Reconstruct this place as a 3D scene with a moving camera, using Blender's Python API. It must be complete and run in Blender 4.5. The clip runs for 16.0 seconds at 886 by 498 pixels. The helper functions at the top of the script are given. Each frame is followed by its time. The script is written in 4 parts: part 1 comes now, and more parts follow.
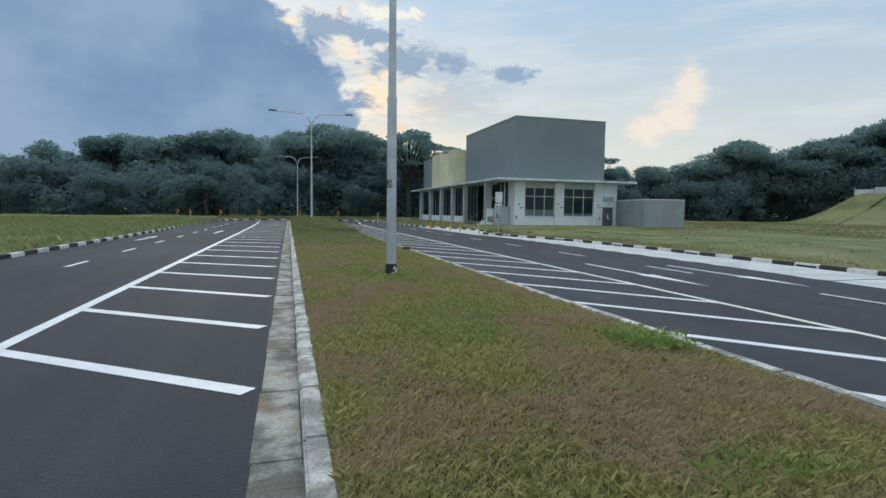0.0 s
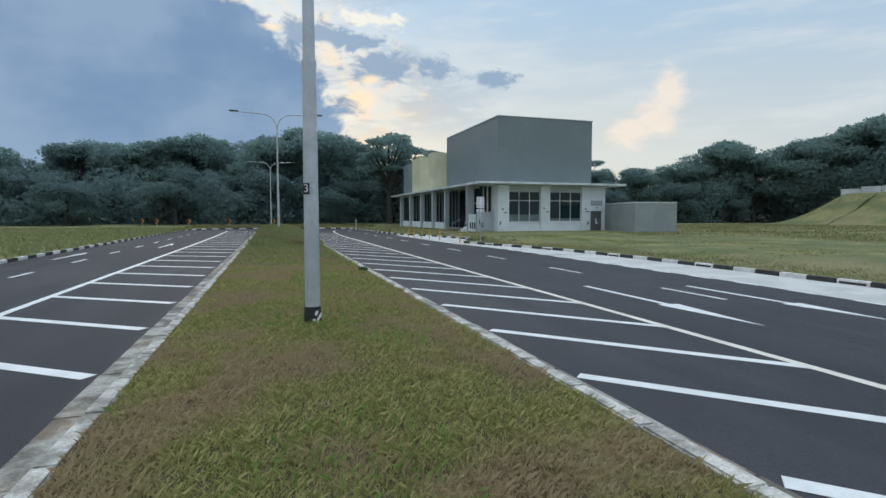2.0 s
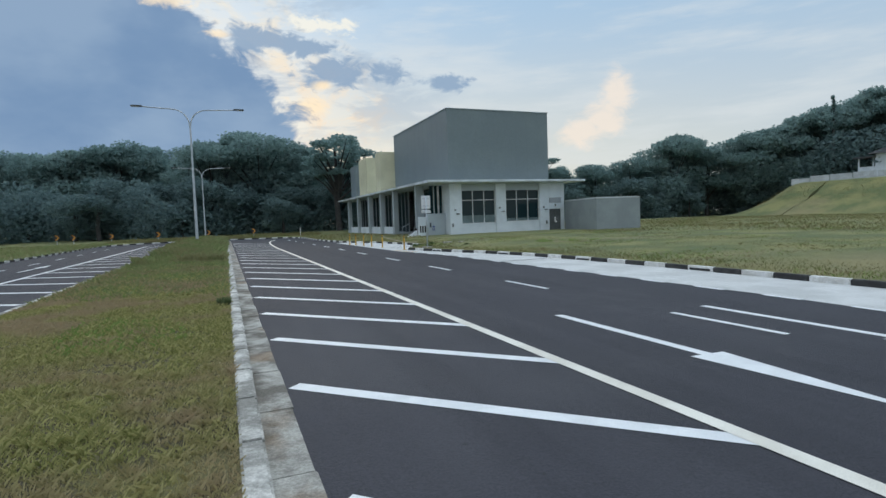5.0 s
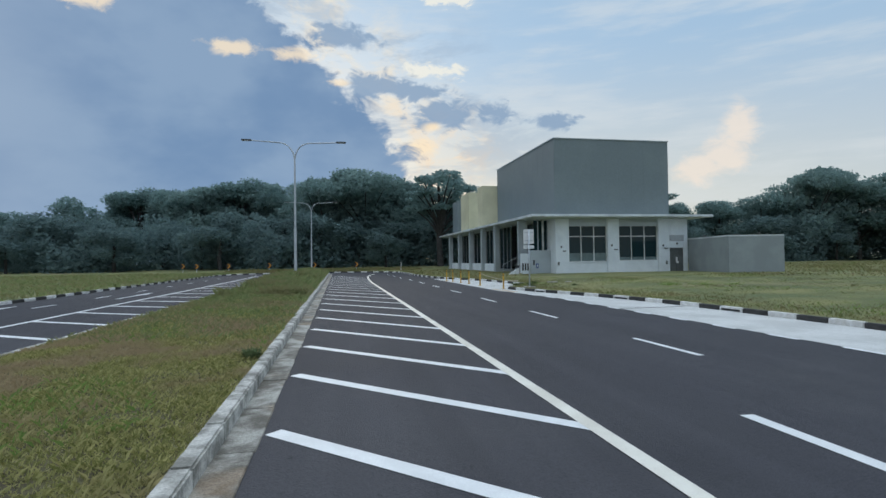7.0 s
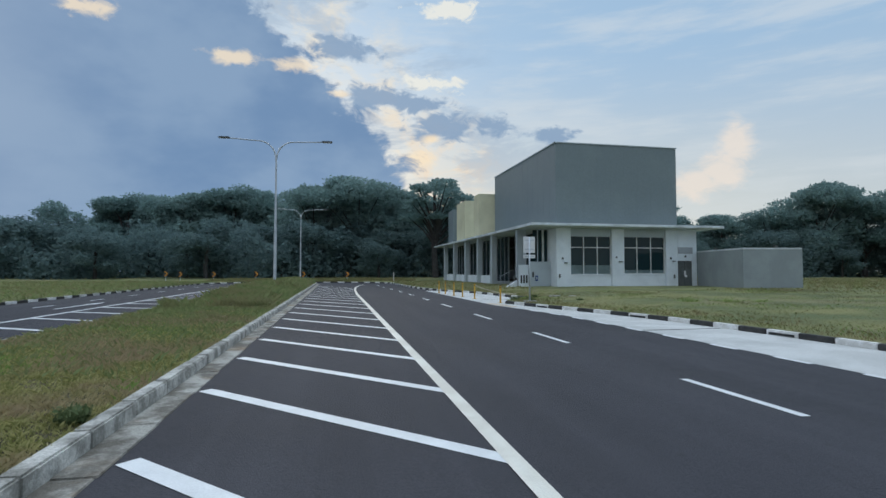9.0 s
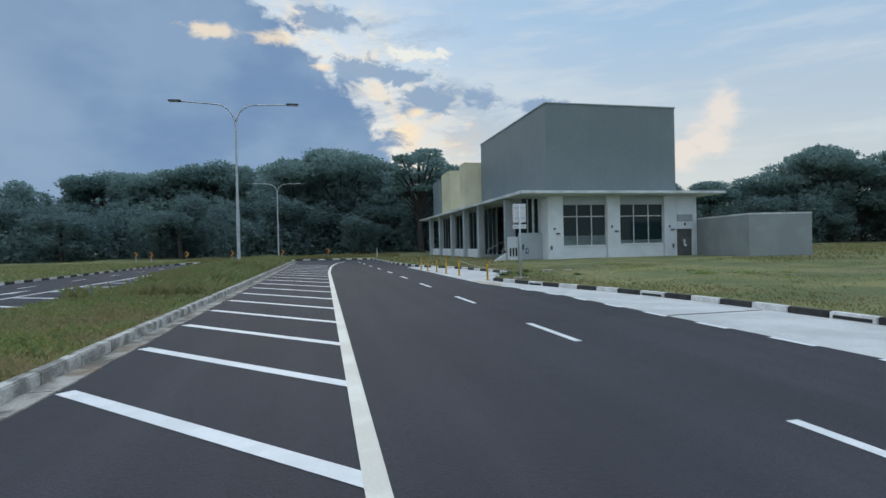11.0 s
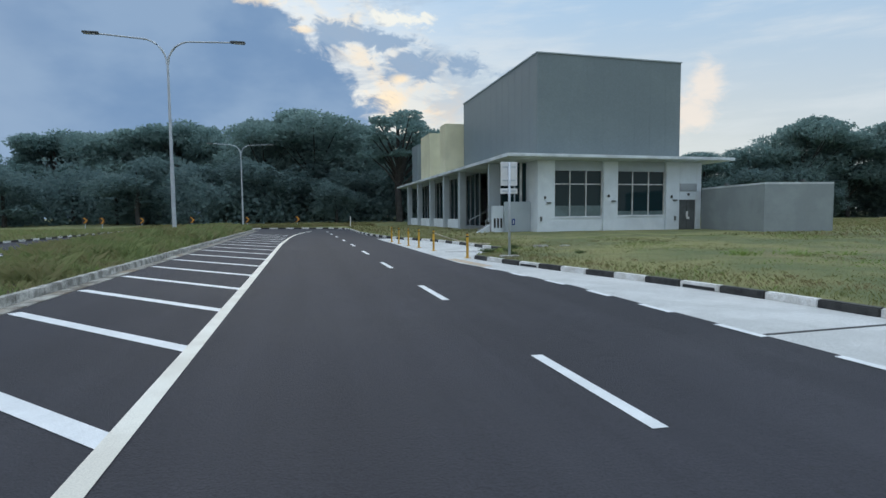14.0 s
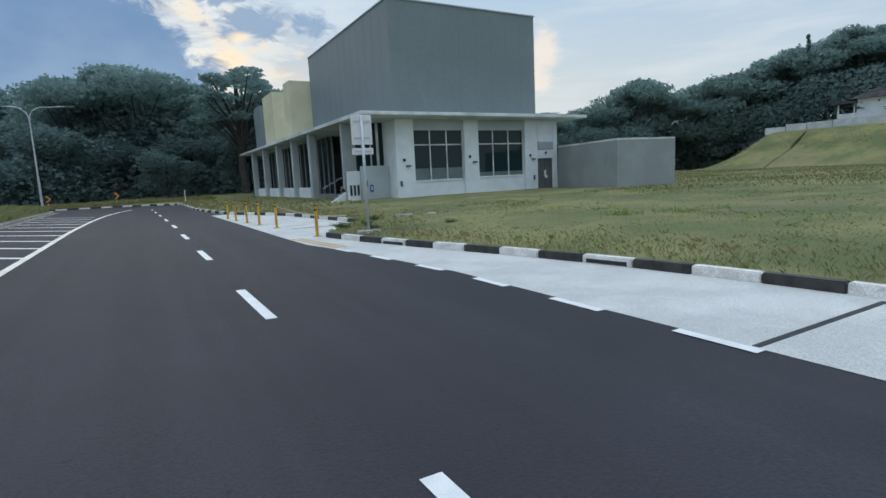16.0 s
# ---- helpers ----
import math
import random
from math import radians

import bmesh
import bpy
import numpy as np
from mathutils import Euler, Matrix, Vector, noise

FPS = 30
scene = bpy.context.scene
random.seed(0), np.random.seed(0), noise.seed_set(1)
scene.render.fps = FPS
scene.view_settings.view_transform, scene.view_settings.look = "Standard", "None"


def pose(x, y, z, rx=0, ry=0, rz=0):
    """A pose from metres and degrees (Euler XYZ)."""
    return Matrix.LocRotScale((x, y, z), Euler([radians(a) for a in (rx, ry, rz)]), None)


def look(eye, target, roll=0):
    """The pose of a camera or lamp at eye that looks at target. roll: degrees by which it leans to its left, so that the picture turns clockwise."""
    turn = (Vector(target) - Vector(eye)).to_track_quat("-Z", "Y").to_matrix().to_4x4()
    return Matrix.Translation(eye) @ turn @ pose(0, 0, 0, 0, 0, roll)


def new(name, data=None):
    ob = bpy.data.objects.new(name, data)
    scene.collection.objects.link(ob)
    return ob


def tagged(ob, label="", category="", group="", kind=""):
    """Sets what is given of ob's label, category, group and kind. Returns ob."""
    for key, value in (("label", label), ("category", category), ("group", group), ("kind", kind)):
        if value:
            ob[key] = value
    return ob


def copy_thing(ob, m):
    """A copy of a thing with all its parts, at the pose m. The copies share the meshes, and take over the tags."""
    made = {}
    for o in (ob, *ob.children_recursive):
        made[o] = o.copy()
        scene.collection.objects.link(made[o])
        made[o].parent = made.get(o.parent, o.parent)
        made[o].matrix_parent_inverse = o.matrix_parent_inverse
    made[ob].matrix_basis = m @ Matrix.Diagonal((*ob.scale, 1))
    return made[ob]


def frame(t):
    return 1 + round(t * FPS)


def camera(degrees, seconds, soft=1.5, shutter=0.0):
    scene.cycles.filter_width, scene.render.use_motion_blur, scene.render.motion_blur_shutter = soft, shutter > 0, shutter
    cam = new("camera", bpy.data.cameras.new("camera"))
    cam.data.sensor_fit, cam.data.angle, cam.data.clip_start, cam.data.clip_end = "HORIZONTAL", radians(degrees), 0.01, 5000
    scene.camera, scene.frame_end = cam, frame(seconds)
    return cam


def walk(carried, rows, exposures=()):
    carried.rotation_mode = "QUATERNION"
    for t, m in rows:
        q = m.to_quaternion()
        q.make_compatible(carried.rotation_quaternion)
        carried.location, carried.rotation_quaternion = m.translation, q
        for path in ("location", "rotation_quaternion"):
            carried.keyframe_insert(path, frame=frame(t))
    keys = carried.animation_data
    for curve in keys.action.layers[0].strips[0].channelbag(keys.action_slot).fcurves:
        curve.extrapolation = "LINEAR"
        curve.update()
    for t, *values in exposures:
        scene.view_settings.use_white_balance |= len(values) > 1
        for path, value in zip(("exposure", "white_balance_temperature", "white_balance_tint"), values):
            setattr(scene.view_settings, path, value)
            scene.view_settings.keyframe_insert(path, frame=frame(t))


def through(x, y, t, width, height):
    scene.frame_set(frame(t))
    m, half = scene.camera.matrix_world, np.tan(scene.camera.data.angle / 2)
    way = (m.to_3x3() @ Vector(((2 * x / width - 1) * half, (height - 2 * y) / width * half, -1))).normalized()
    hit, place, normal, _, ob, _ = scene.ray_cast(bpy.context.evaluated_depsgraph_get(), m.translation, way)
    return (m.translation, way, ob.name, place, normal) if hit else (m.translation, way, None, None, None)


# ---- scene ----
cam = camera(80.0, 16.0)
EXPOSURES = [(0, 0.08, 6400, 6), (5, 0.04, 6320, 6), (7.5, -0.05, 6200, 6), (9, -0.08, 6130, 6), (12, 0.0, 6130, 6), (16, 0.1, 6180, 6)]
PATH = [
    (0, (-4.292, -16.84, 1.595), (-3.731, -14.926, 1.453), 0.8),
    (0.5, (-3.912, -15.907, 1.664), (-3.353, -13.995, 1.482), 0.4),
    (1, (-3.572, -15.283, 1.716), (-3.018, -13.371, 1.528), -0.2),
    (1.5, (-3.247, -14.588, 1.752), (-2.673, -12.68, 1.571), 0.0),
    (2, (-2.84, -13.792, 1.759), (-2.226, -11.893, 1.635), -0.0),
    (2.5, (-2.42, -13.049, 1.735), (-1.702, -11.184, 1.656), -0.6),
    (3, (-1.938, -12.257, 1.689), (-1.121, -10.434, 1.605), -2.5),
    (5.5, (-0.11, -9.163, 1.618), (0.591, -7.294, 1.506), -1.9),
    (6, (0.213, -8.508, 1.524), (0.799, -6.597, 1.459), -1.2),
    (6.5, (0.425, -7.824, 1.562), (0.899, -5.881, 1.55), -1.1),
    (7, (0.601, -7.123, 1.57), (0.99, -5.162, 1.609), -0.8),
    (7.5, (0.748, -6.46, 1.575), (1.091, -4.491, 1.637), -0.4),
    (8, (0.95, -5.738, 1.53), (1.287, -3.768, 1.605), 0.3),
    (8.5, (1.16, -5.079, 1.503), (1.518, -3.113, 1.584), 0.5),
    (9, (1.456, -4.386, 1.481), (1.856, -2.428, 1.564), -0.0),
    (11.5, (2.703, -0.778, 1.471), (3.137, 1.173, 1.427), -1.4),
    (12, (2.926, -0.075, 1.464), (3.343, 1.88, 1.398), -1.4),
    (12.5, (3.154, 0.608, 1.46), (3.572, 2.562, 1.374), -1.4),
    (13, (3.412, 1.303, 1.465), (3.849, 3.252, 1.364), -1.2),
    (13.5, (3.637, 1.988, 1.441), (4.109, 3.927, 1.323), -0.9),
    (14, (3.859, 2.655, 1.424), (4.362, 4.586, 1.294), -0.5),
    (14.5, (4.111, 3.336, 1.422), (4.649, 5.257, 1.279), -0.1),
    (15, (4.361, 4.032, 1.412), (4.975, 5.928, 1.245), -0.4),
    (15.5, (4.658, 4.69, 1.42), (5.423, 6.527, 1.211), -1.5),
    (16, (4.991, 5.313, 1.419), (5.964, 7.038, 1.146), -2.8),
]
walk(cam, [(t, look(eye, target, roll)) for t, eye, target, roll in PATH], EXPOSURES)

# ---------------------------------------------------------------- light
SUN_AZ, SUN_EL = radians(-2), radians(17)

sun_data = bpy.data.lights.new("sun", "SUN")
sun_data.energy, sun_data.angle, sun_data.color = 0.5, radians(24), (1.0, 0.86, 0.7)
sun = new("sun", sun_data)
sun.matrix_world = look((0, 0, 60), (-math.sin(SUN_AZ), -math.cos(SUN_AZ), 60 - math.tan(SUN_EL)))

world = bpy.data.worlds.new("dusk_sky")
scene.world = world
world.use_nodes = True


class Nodes:
    """Short hand for node trees."""

    def __init__(self, tree):
        self.t = tree
        tree.nodes.clear()

    def n(self, kind, **ins):
        node = self.t.nodes.new(kind)
        for k, v in ins.items():
            self.put(node, k.replace("_", " "), v)
        return node

    def put(self, node, key, v):
        sock = node.inputs[int(key)] if key.isdigit() else node.inputs[key]
        if isinstance(v, bpy.types.NodeSocket):
            self.t.links.new(v, sock)
        else:
            sock.default_value = v

    def math(self, op, a, b=0.0, c=0.0):
        node = self.t.nodes.new("ShaderNodeMath")
        node.operation = op
        for i, v in enumerate((a, b, c)):
            self.put(node, str(i), v)
        return node.outputs[0]

    def step(self, v, lo, hi, a=0.0, b=1.0):
        node = self.t.nodes.new("ShaderNodeMapRange")
        node.interpolation_type = "SMOOTHSTEP"
        for i, x in enumerate((v, lo, hi, a, b)):
            self.put(node, str(i), x)
        return node.outputs[0]

    def mix(self, f, a, b, blend="MIX"):
        node = self.t.nodes.new("ShaderNodeMix")
        node.data_type, node.blend_type = "RGBA", blend
        for i, v in ((0, f), (6, a), (7, b)):
            if not isinstance(v, bpy.types.NodeSocket) and i != 0 and len(v) == 3:
                v = (*v, 1)
            self.put(node, str(i), v)
        return node.outputs[2]

    def noise(self, vec, scale, detail=4.0, rough=0.55, dist=0.0):
        node = self.n("ShaderNodeTexNoise", Scale=scale, Detail=detail, Roughness=rough, Distortion=dist)
        if vec is not None:
            self.put(node, "Vector", vec)
        return node.outputs[0]


def build_sky():
    k = Nodes(world.node_tree)
    co = k.n("ShaderNodeTexCoord").outputs["Generated"]
    xyz = k.n("ShaderNodeSeparateXYZ", Vector=co)
    x, y, z = xyz.outputs
    az = k.math("MULTIPLY", k.math("ARCTAN2", x, y), 57.3)
    el = k.math("MULTIPLY", k.math("ARCSINE", z), 57.3)
    p = k.n("ShaderNodeCombineXYZ", X=k.math("MULTIPLY", az, 0.1), Y=k.math("MULTIPLY", el, 0.17), Z=0.3).outputs[0]
    sky = k.n("ShaderNodeTexSky")
    sky.sky_type, sky.sun_disc, sky.sun_elevation, sky.sun_rotation = "NISHITA", False, SUN_EL, SUN_AZ
    clear = k.mix(1.0, sky.outputs[0], (0.09, 0.09, 0.09), "MULTIPLY")
    # pale evening gradient with thin high cloud
    low = k.mix(k.step(az, -30, 14), (0.42, 0.52, 0.68), (0.74, 0.7, 0.62))
    low = k.mix(k.step(az, 22, 75), low, (0.62, 0.66, 0.7))
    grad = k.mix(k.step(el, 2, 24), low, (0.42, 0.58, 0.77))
    # sky overhead, out of view, raised to brighten the ground
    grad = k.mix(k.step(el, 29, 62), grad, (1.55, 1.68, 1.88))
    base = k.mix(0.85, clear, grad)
    n_big = k.noise(p, 1.1, 6, 0.6, 0.3)
    n_mid = k.noise(p, 2.6, 7, 0.62, 0.4)
    veil = k.n("ShaderNodeMapping", Scale=(0.45, 1.6, 1), Rotation=(0, 0, 0.35), Vector=p).outputs[0]
    base = k.mix(k.math("MULTIPLY", k.step(k.noise(veil, 1.5, 6, 0.6), 0.42, 0.72), 0.5), base, (0.74, 0.75, 0.76))
    # broken cloud lit from behind, near the edge of the bank
    edge = k.math("SUBTRACT", k.math("SUBTRACT", 21.5, k.math("MULTIPLY", el, 1.1)), az)
    edge = k.math("MINIMUM", edge, k.math("SUBTRACT", 8.0, az))
    edge = k.math("ADD", edge, k.math("MULTIPLY", k.math("SUBTRACT", n_mid, 0.5), 11.0))
    edge = k.math("ADD", edge, k.math("MULTIPLY", k.math("SUBTRACT", n_big, 0.5), 8.0))
    near = k.math("MULTIPLY", k.step(edge, -15, -1), k.step(el, 48, 22))
    warm = k.mix(k.step(el, 6, 22), (1.02, 0.72, 0.46), (0.98, 0.82, 0.62))
    base = k.mix(k.math("MULTIPLY", near, k.step(n_mid, 0.42, 0.68, 0.15, 0.7)), base, warm)
    n_sml = k.noise(k.n("ShaderNodeMapping", Scale=(0.8, 1.3, 1), Rotation=(0, 0, 0.3), Location=(3.1, 1.7, 0), Vector=p).outputs[0], 1.5, 7, 0.62, 0.3)
    dark = k.math("MULTIPLY", k.step(n_sml, 0.46, 0.6), k.math("MULTIPLY", k.step(edge, -24, -9), k.step(el, 6, 12)))
    base = k.mix(k.math("MULTIPLY", dark, 0.4), base, (0.33, 0.42, 0.55))
    n_puff = k.noise(p, 5.0, 6, 0.6, 0.5)

    def lumps(spots, ragged):
        """Soft ragged cloudlets at given azimuth, elevation and half sizes."""
        best = -9.0
        for a0, e0, ra, re in spots:
            u = k.math("POWER", k.math("MULTIPLY", k.math("SUBTRACT", az, a0), 1 / ra), 2)
            v = k.math("POWER", k.math("MULTIPLY", k.math("SUBTRACT", el, e0), 1 / re), 2)
            best = k.math("MAXIMUM", best, k.math("SUBTRACT", 1.0, k.math("SQRT", k.math("ADD", u, v))))
        return k.math("ADD", best, k.math("MULTIPLY", k.math("SUBTRACT", n_puff, 0.5), ragged))

    # peach cumulus tower with a low shoulder
    puff = lumps(((40.9, 12.2, 1.9, 2.6), (39.6, 9.6, 2.6, 2.6), (37.6, 8.4, 3.2, 1.8)), 1.5)
    base = k.mix(k.math("MULTIPLY", k.step(puff, -0.1, 0.7), 0.75), base, (0.95, 0.8, 0.68))
    puff = lumps(((11.6, 26.6, 4.0, 1.0), (10.7, 19.7, 4.0, 1.0)), 2.6)
    base = k.mix(k.math("MULTIPLY", k.step(puff, 0.0, 0.5), 0.8), base, (0.97, 0.9, 0.78))
    # small grey-blue cloudlets clear of the bank
    grey = lumps(((11.6, 15.6, 4.2, 2.2), (4.8, 18.2, 5.0, 1.6), (17.2, 15.4, 2.4, 1.3), (23.2, 14.1, 3.0, 1.1), (0.8, 22.8, 4.2, 1.4), (8.5, 17.6, 4.0, 1.2)), 2.4)
    base = k.mix(k.math("MULTIPLY", k.step(grey, 0.0, 0.55), 0.9), base, (0.28, 0.38, 0.53))
    spark = lumps(((10.4, 14.1, 1.4, 0.7), (8.8, 12.1, 3.2, 1.5)), 1.6)
    base = k.mix(k.math("MULTIPLY", k.step(spark, 0.0, 0.8), 0.8), base, (1.05, 0.82, 0.56))
    # heavy blue rain cloud
    bank = k.mix(k.step(k.noise(p, 0.8, 5, 0.5), 0.35, 0.65), (0.19, 0.29, 0.46), (0.275, 0.375, 0.53))
    bank = k.mix(k.step(az, -14, -45), bank, (0.36, 0.44, 0.57))
    base = k.mix(k.math("MULTIPLY", k.step(edge, -0.6, 1.8), k.math("MULTIPLY", k.step(el, 62, 34), k.step(az, -110, -60))), base, bank)
    # breaks in the bank with the low light behind them
    spark = lumps(((-3.9, 20.9, 3.4, 1.0), (-10.6, 20.8, 3.4, 0.9), (0.3, 18.4, 1.6, 0.6), (-23.0, 22.8, 3.0, 1.1)), 2.0)
    base = k.mix(k.math("MULTIPLY", k.step(spark, 0.05, 0.8), 0.75), base, (1.05, 0.84, 0.6))
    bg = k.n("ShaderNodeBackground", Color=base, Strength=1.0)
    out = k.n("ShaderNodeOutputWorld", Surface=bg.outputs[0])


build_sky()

# ---------------------------------------------------------------- materials


def material(name, colour, rough=0.8, dark=None, scale=6.0, fine=60.0, bump=0.3, metal=0.0, third=None, amount=0.5, random_tint=0.0, spec=0.5, island=False, grain=0.55, streak=0.0):
    """A surface with stains at one scale, grain at another and relief."""
    m = bpy.data.materials.new(name)
    m.use_nodes = True
    k = Nodes(m.node_tree)
    co = k.n("ShaderNodeTexCoord").outputs["Object"]
    geo = k.n("ShaderNodeNewGeometry")
    pos = geo.outputs["Position"]
    big = k.noise(pos, scale, 5, 0.6)
    small = k.noise(pos, fine, 3, 0.7)
    dark = dark or tuple(c * 0.7 for c in colour)
    col = k.mix(k.step(big, 0.38, 0.64), dark, colour)
    if third:
        col = k.mix(k.math("MULTIPLY", k.step(k.noise(pos, scale * 0.37, 4, 0.6), 0.5, 0.68), amount), col, third)
    col = k.mix(grain, col, k.mix(k.step(small, 0.3, 0.7), (0.55, 0.55, 0.55), (1.3, 1.3, 1.3)), "MULTIPLY")
    if streak:
        lane = k.n("ShaderNodeMapping", Scale=(1.6, 0.06, 1), Vector=pos).outputs[0]
        col = k.mix(streak, col, k.mix(k.step(k.noise(lane, 1.0, 4, 0.6), 0.35, 0.68), (0.75, 0.75, 0.77), (1.25, 1.24, 1.22)), "MULTIPLY")
        col = k.mix(k.step(k.noise(pos, 9.0, 2, 0.5), 0.7, 0.76), col, (0.035, 0.036, 0.042))
        # a fifth darker further along y, with an uneven onset
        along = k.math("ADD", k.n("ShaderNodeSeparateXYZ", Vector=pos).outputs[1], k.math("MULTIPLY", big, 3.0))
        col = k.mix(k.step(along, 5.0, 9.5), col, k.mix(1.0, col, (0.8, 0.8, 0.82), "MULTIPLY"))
    if random_tint:
        rnd = geo.outputs["Random Per Island"] if island else k.n("ShaderNodeObjectInfo").outputs["Random"]
        f = k.math("ADD", 1 - random_tint / 2, k.math("MULTIPLY", rnd, random_tint))
        g = k.n("ShaderNodeCombineColor", Red=f, Green=f, Blue=f).outputs[0]
        col = k.mix(1.0, col, g, "MULTIPLY")
    bm_ = k.n("ShaderNodeBump", Strength=bump, Distance=0.02, Height=k.math("ADD", small, big))
    b = k.n("ShaderNodeBsdfPrincipled", Base_Color=col, Roughness=k.math("ADD", rough - 0.08, k.math("MULTIPLY", big, 0.16)), Metallic=metal, Normal=bm_.outputs[0])
    b.inputs["Specular IOR Level"].default_value = spec
    k.n("ShaderNodeOutputMaterial", Surface=b.outputs[0])
    return m


def leaf_material(name, a, b_, third=None, through=0.25, rough=0.65):
    m = bpy.data.materials.new(name)
    m.use_nodes = True
    k = Nodes(m.node_tree)
    geo = k.n("ShaderNodeNewGeometry")
    col = k.mix(geo.outputs["Random Per Island"], a, b_)
    if third:
        col = k.mix(k.step(k.noise(geo.outputs["Position"], 0.75, 4), 0.42, 0.62), col, third)
    d = k.n("ShaderNodeBsdfPrincipled", Base_Color=col, Roughness=rough)
    d.inputs["Specular IOR Level"].default_value = 0.12
    tr = k.n("ShaderNodeBsdfTranslucent", Color=col)
    mx = k.n("ShaderNodeMixShader", Fac=through)
    k.put(mx, "1", d.outputs[0])
    k.put(mx, "2", tr.outputs[0])
    k.n("ShaderNodeOutputMaterial", Surface=mx.outputs[0])
    return m


M = {}
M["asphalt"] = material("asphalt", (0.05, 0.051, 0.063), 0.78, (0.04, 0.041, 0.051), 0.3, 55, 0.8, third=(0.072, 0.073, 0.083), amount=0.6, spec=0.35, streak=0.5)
M["paint"] = material("road_paint", (0.8, 0.82, 0.83), 0.6, (0.7, 0.72, 0.73), 3, 90, 0.1, grain=0.2)
M["paint_cream"] = material("road_paint_cream", (0.8, 0.78, 0.7), 0.65, (0.68, 0.65, 0.57), 1.5, 90, 0.1, grain=0.25)
M["paint_yellow"] = material("road_paint_yellow", (0.62, 0.4, 0.16), 0.65, None, 3, 90, 0.2)
M["concrete"] = material("concrete_slab", (0.62, 0.63, 0.62), 0.85, (0.5, 0.51, 0.5), 0.9, 70, 0.2, third=(0.6, 0.6, 0.58), amount=0.5)
M["joint"] = material("bitumen_joint", (0.03, 0.03, 0.03), 0.7, None, 5, 60)
M["gutter"] = material("gutter_concrete", (0.44, 0.43, 0.39), 0.9, (0.14, 0.13, 0.11), 2.6, 45, 0.6, third=(0.28, 0.19, 0.11), amount=0.55, random_tint=0.12)
M["kerb"] = material("kerb_concrete", (0.62, 0.61, 0.57), 0.9, (0.25, 0.245, 0.22), 4, 50, 0.6, random_tint=0.12)
M["kerb_white"] = material("kerb_white_paint", (0.84, 0.84, 0.83), 0.7, (0.66, 0.65, 0.62), 5, 60, 0.4, random_tint=0.15)
M["kerb_black"] = material("kerb_black_paint", (0.022, 0.022, 0.024), 0.6, (0.05, 0.05, 0.048), 5, 60, 0.4)
M["soil_grass"] = material("worn_turf", (0.175, 0.165, 0.065), 0.95, (0.08, 0.067, 0.036), 1.3, 38, 1.0, third=(0.32, 0.24, 0.13), amount=0.6)
M["field_grass"] = material("field_turf", (0.23, 0.225, 0.088), 0.95, (0.12, 0.145, 0.055), 0.3, 26, 1.0, third=(0.24, 0.21, 0.105), amount=0.7)
M["grass"] = leaf_material("grass_blades", (0.2, 0.215, 0.068), (0.52, 0.485, 0.215), (0.41, 0.325, 0.2), 0.35)
M["grass_green"] = leaf_material("green_blades", (0.17, 0.27, 0.07), (0.29, 0.37, 0.115), None, 0.35)
M["grass_field"] = leaf_material("field_blades", (0.15, 0.18, 0.065), (0.28, 0.275, 0.12), (0.27, 0.23, 0.125), 0.35)
M["tall_blades"] = leaf_material("tall_grass_blades", (0.17, 0.22, 0.085), (0.29, 0.33, 0.145), (0.27, 0.26, 0.13), 0.35)
M["straw"] = leaf_material("straw_blades", (0.42, 0.37, 0.2), (0.62, 0.56, 0.34), None, 0.3)
M["weed_dark"] = leaf_material("dark_weed", (0.1, 0.14, 0.06), (0.17, 0.21, 0.1), None, 0.3)
# tree leaves lifted and blued: distance haze put into the colour
M["leaf"] = leaf_material("hazed_dark_leaves", (0.18, 0.275, 0.275), (0.25, 0.36, 0.34), None, 0.55)
# low leaves darker than the crowns, shade beneath them put into the colour
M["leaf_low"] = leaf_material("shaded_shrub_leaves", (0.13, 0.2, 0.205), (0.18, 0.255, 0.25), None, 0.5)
M["leaf_pale"] = leaf_material("hazed_pale_leaves", (0.2, 0.295, 0.29), (0.27, 0.38, 0.355), None, 0.55)
M["bark"] = material("bark", (0.075, 0.072, 0.07), 0.95, (0.045, 0.043, 0.042), 2, 25, 1.0)
M["galv"] = material("galvanised_steel", (0.56, 0.6, 0.64), 0.45, (0.47, 0.51, 0.55), 2.5, 14, 0.05, metal=0.3, grain=0.15)
M["black"] = material("black_wrap", (0.02, 0.022, 0.024), 0.5, None, 8, 60, 0.5)
M["white"] = material("white_plate", (0.8, 0.81, 0.82), 0.5, (0.7, 0.71, 0.72), 3, 60, 0.05, grain=0.1)
M["clad"] = material("grey_cladding", (0.2, 0.245, 0.26), 0.6, (0.18, 0.222, 0.24), 0.25, 12, 0.05, grain=0.2)
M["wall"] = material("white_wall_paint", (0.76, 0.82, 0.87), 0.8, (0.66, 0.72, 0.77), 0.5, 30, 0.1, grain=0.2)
# greyer copy of the wall colour; on the window headers it stands for shade
M["wall_shade"] = material("grey_and_shaded_wall", (0.45, 0.51, 0.55), 0.8, (0.39, 0.44, 0.48), 0.4, 30, 0.1, grain=0.2)
M["yard_render"] = material("grey_render", (0.31, 0.35, 0.365), 0.85, (0.265, 0.3, 0.315), 0.6, 30, 0.2, grain=0.25)
M["cream"] = material("cream_wall_paint", (0.7, 0.68, 0.48), 0.8, (0.62, 0.6, 0.42), 0.5, 30, 0.1, grain=0.2)
M["canopy"] = material("canopy_metal", (0.72, 0.78, 0.82), 0.45, None, 0.6, 30, 0.05, grain=0.2)
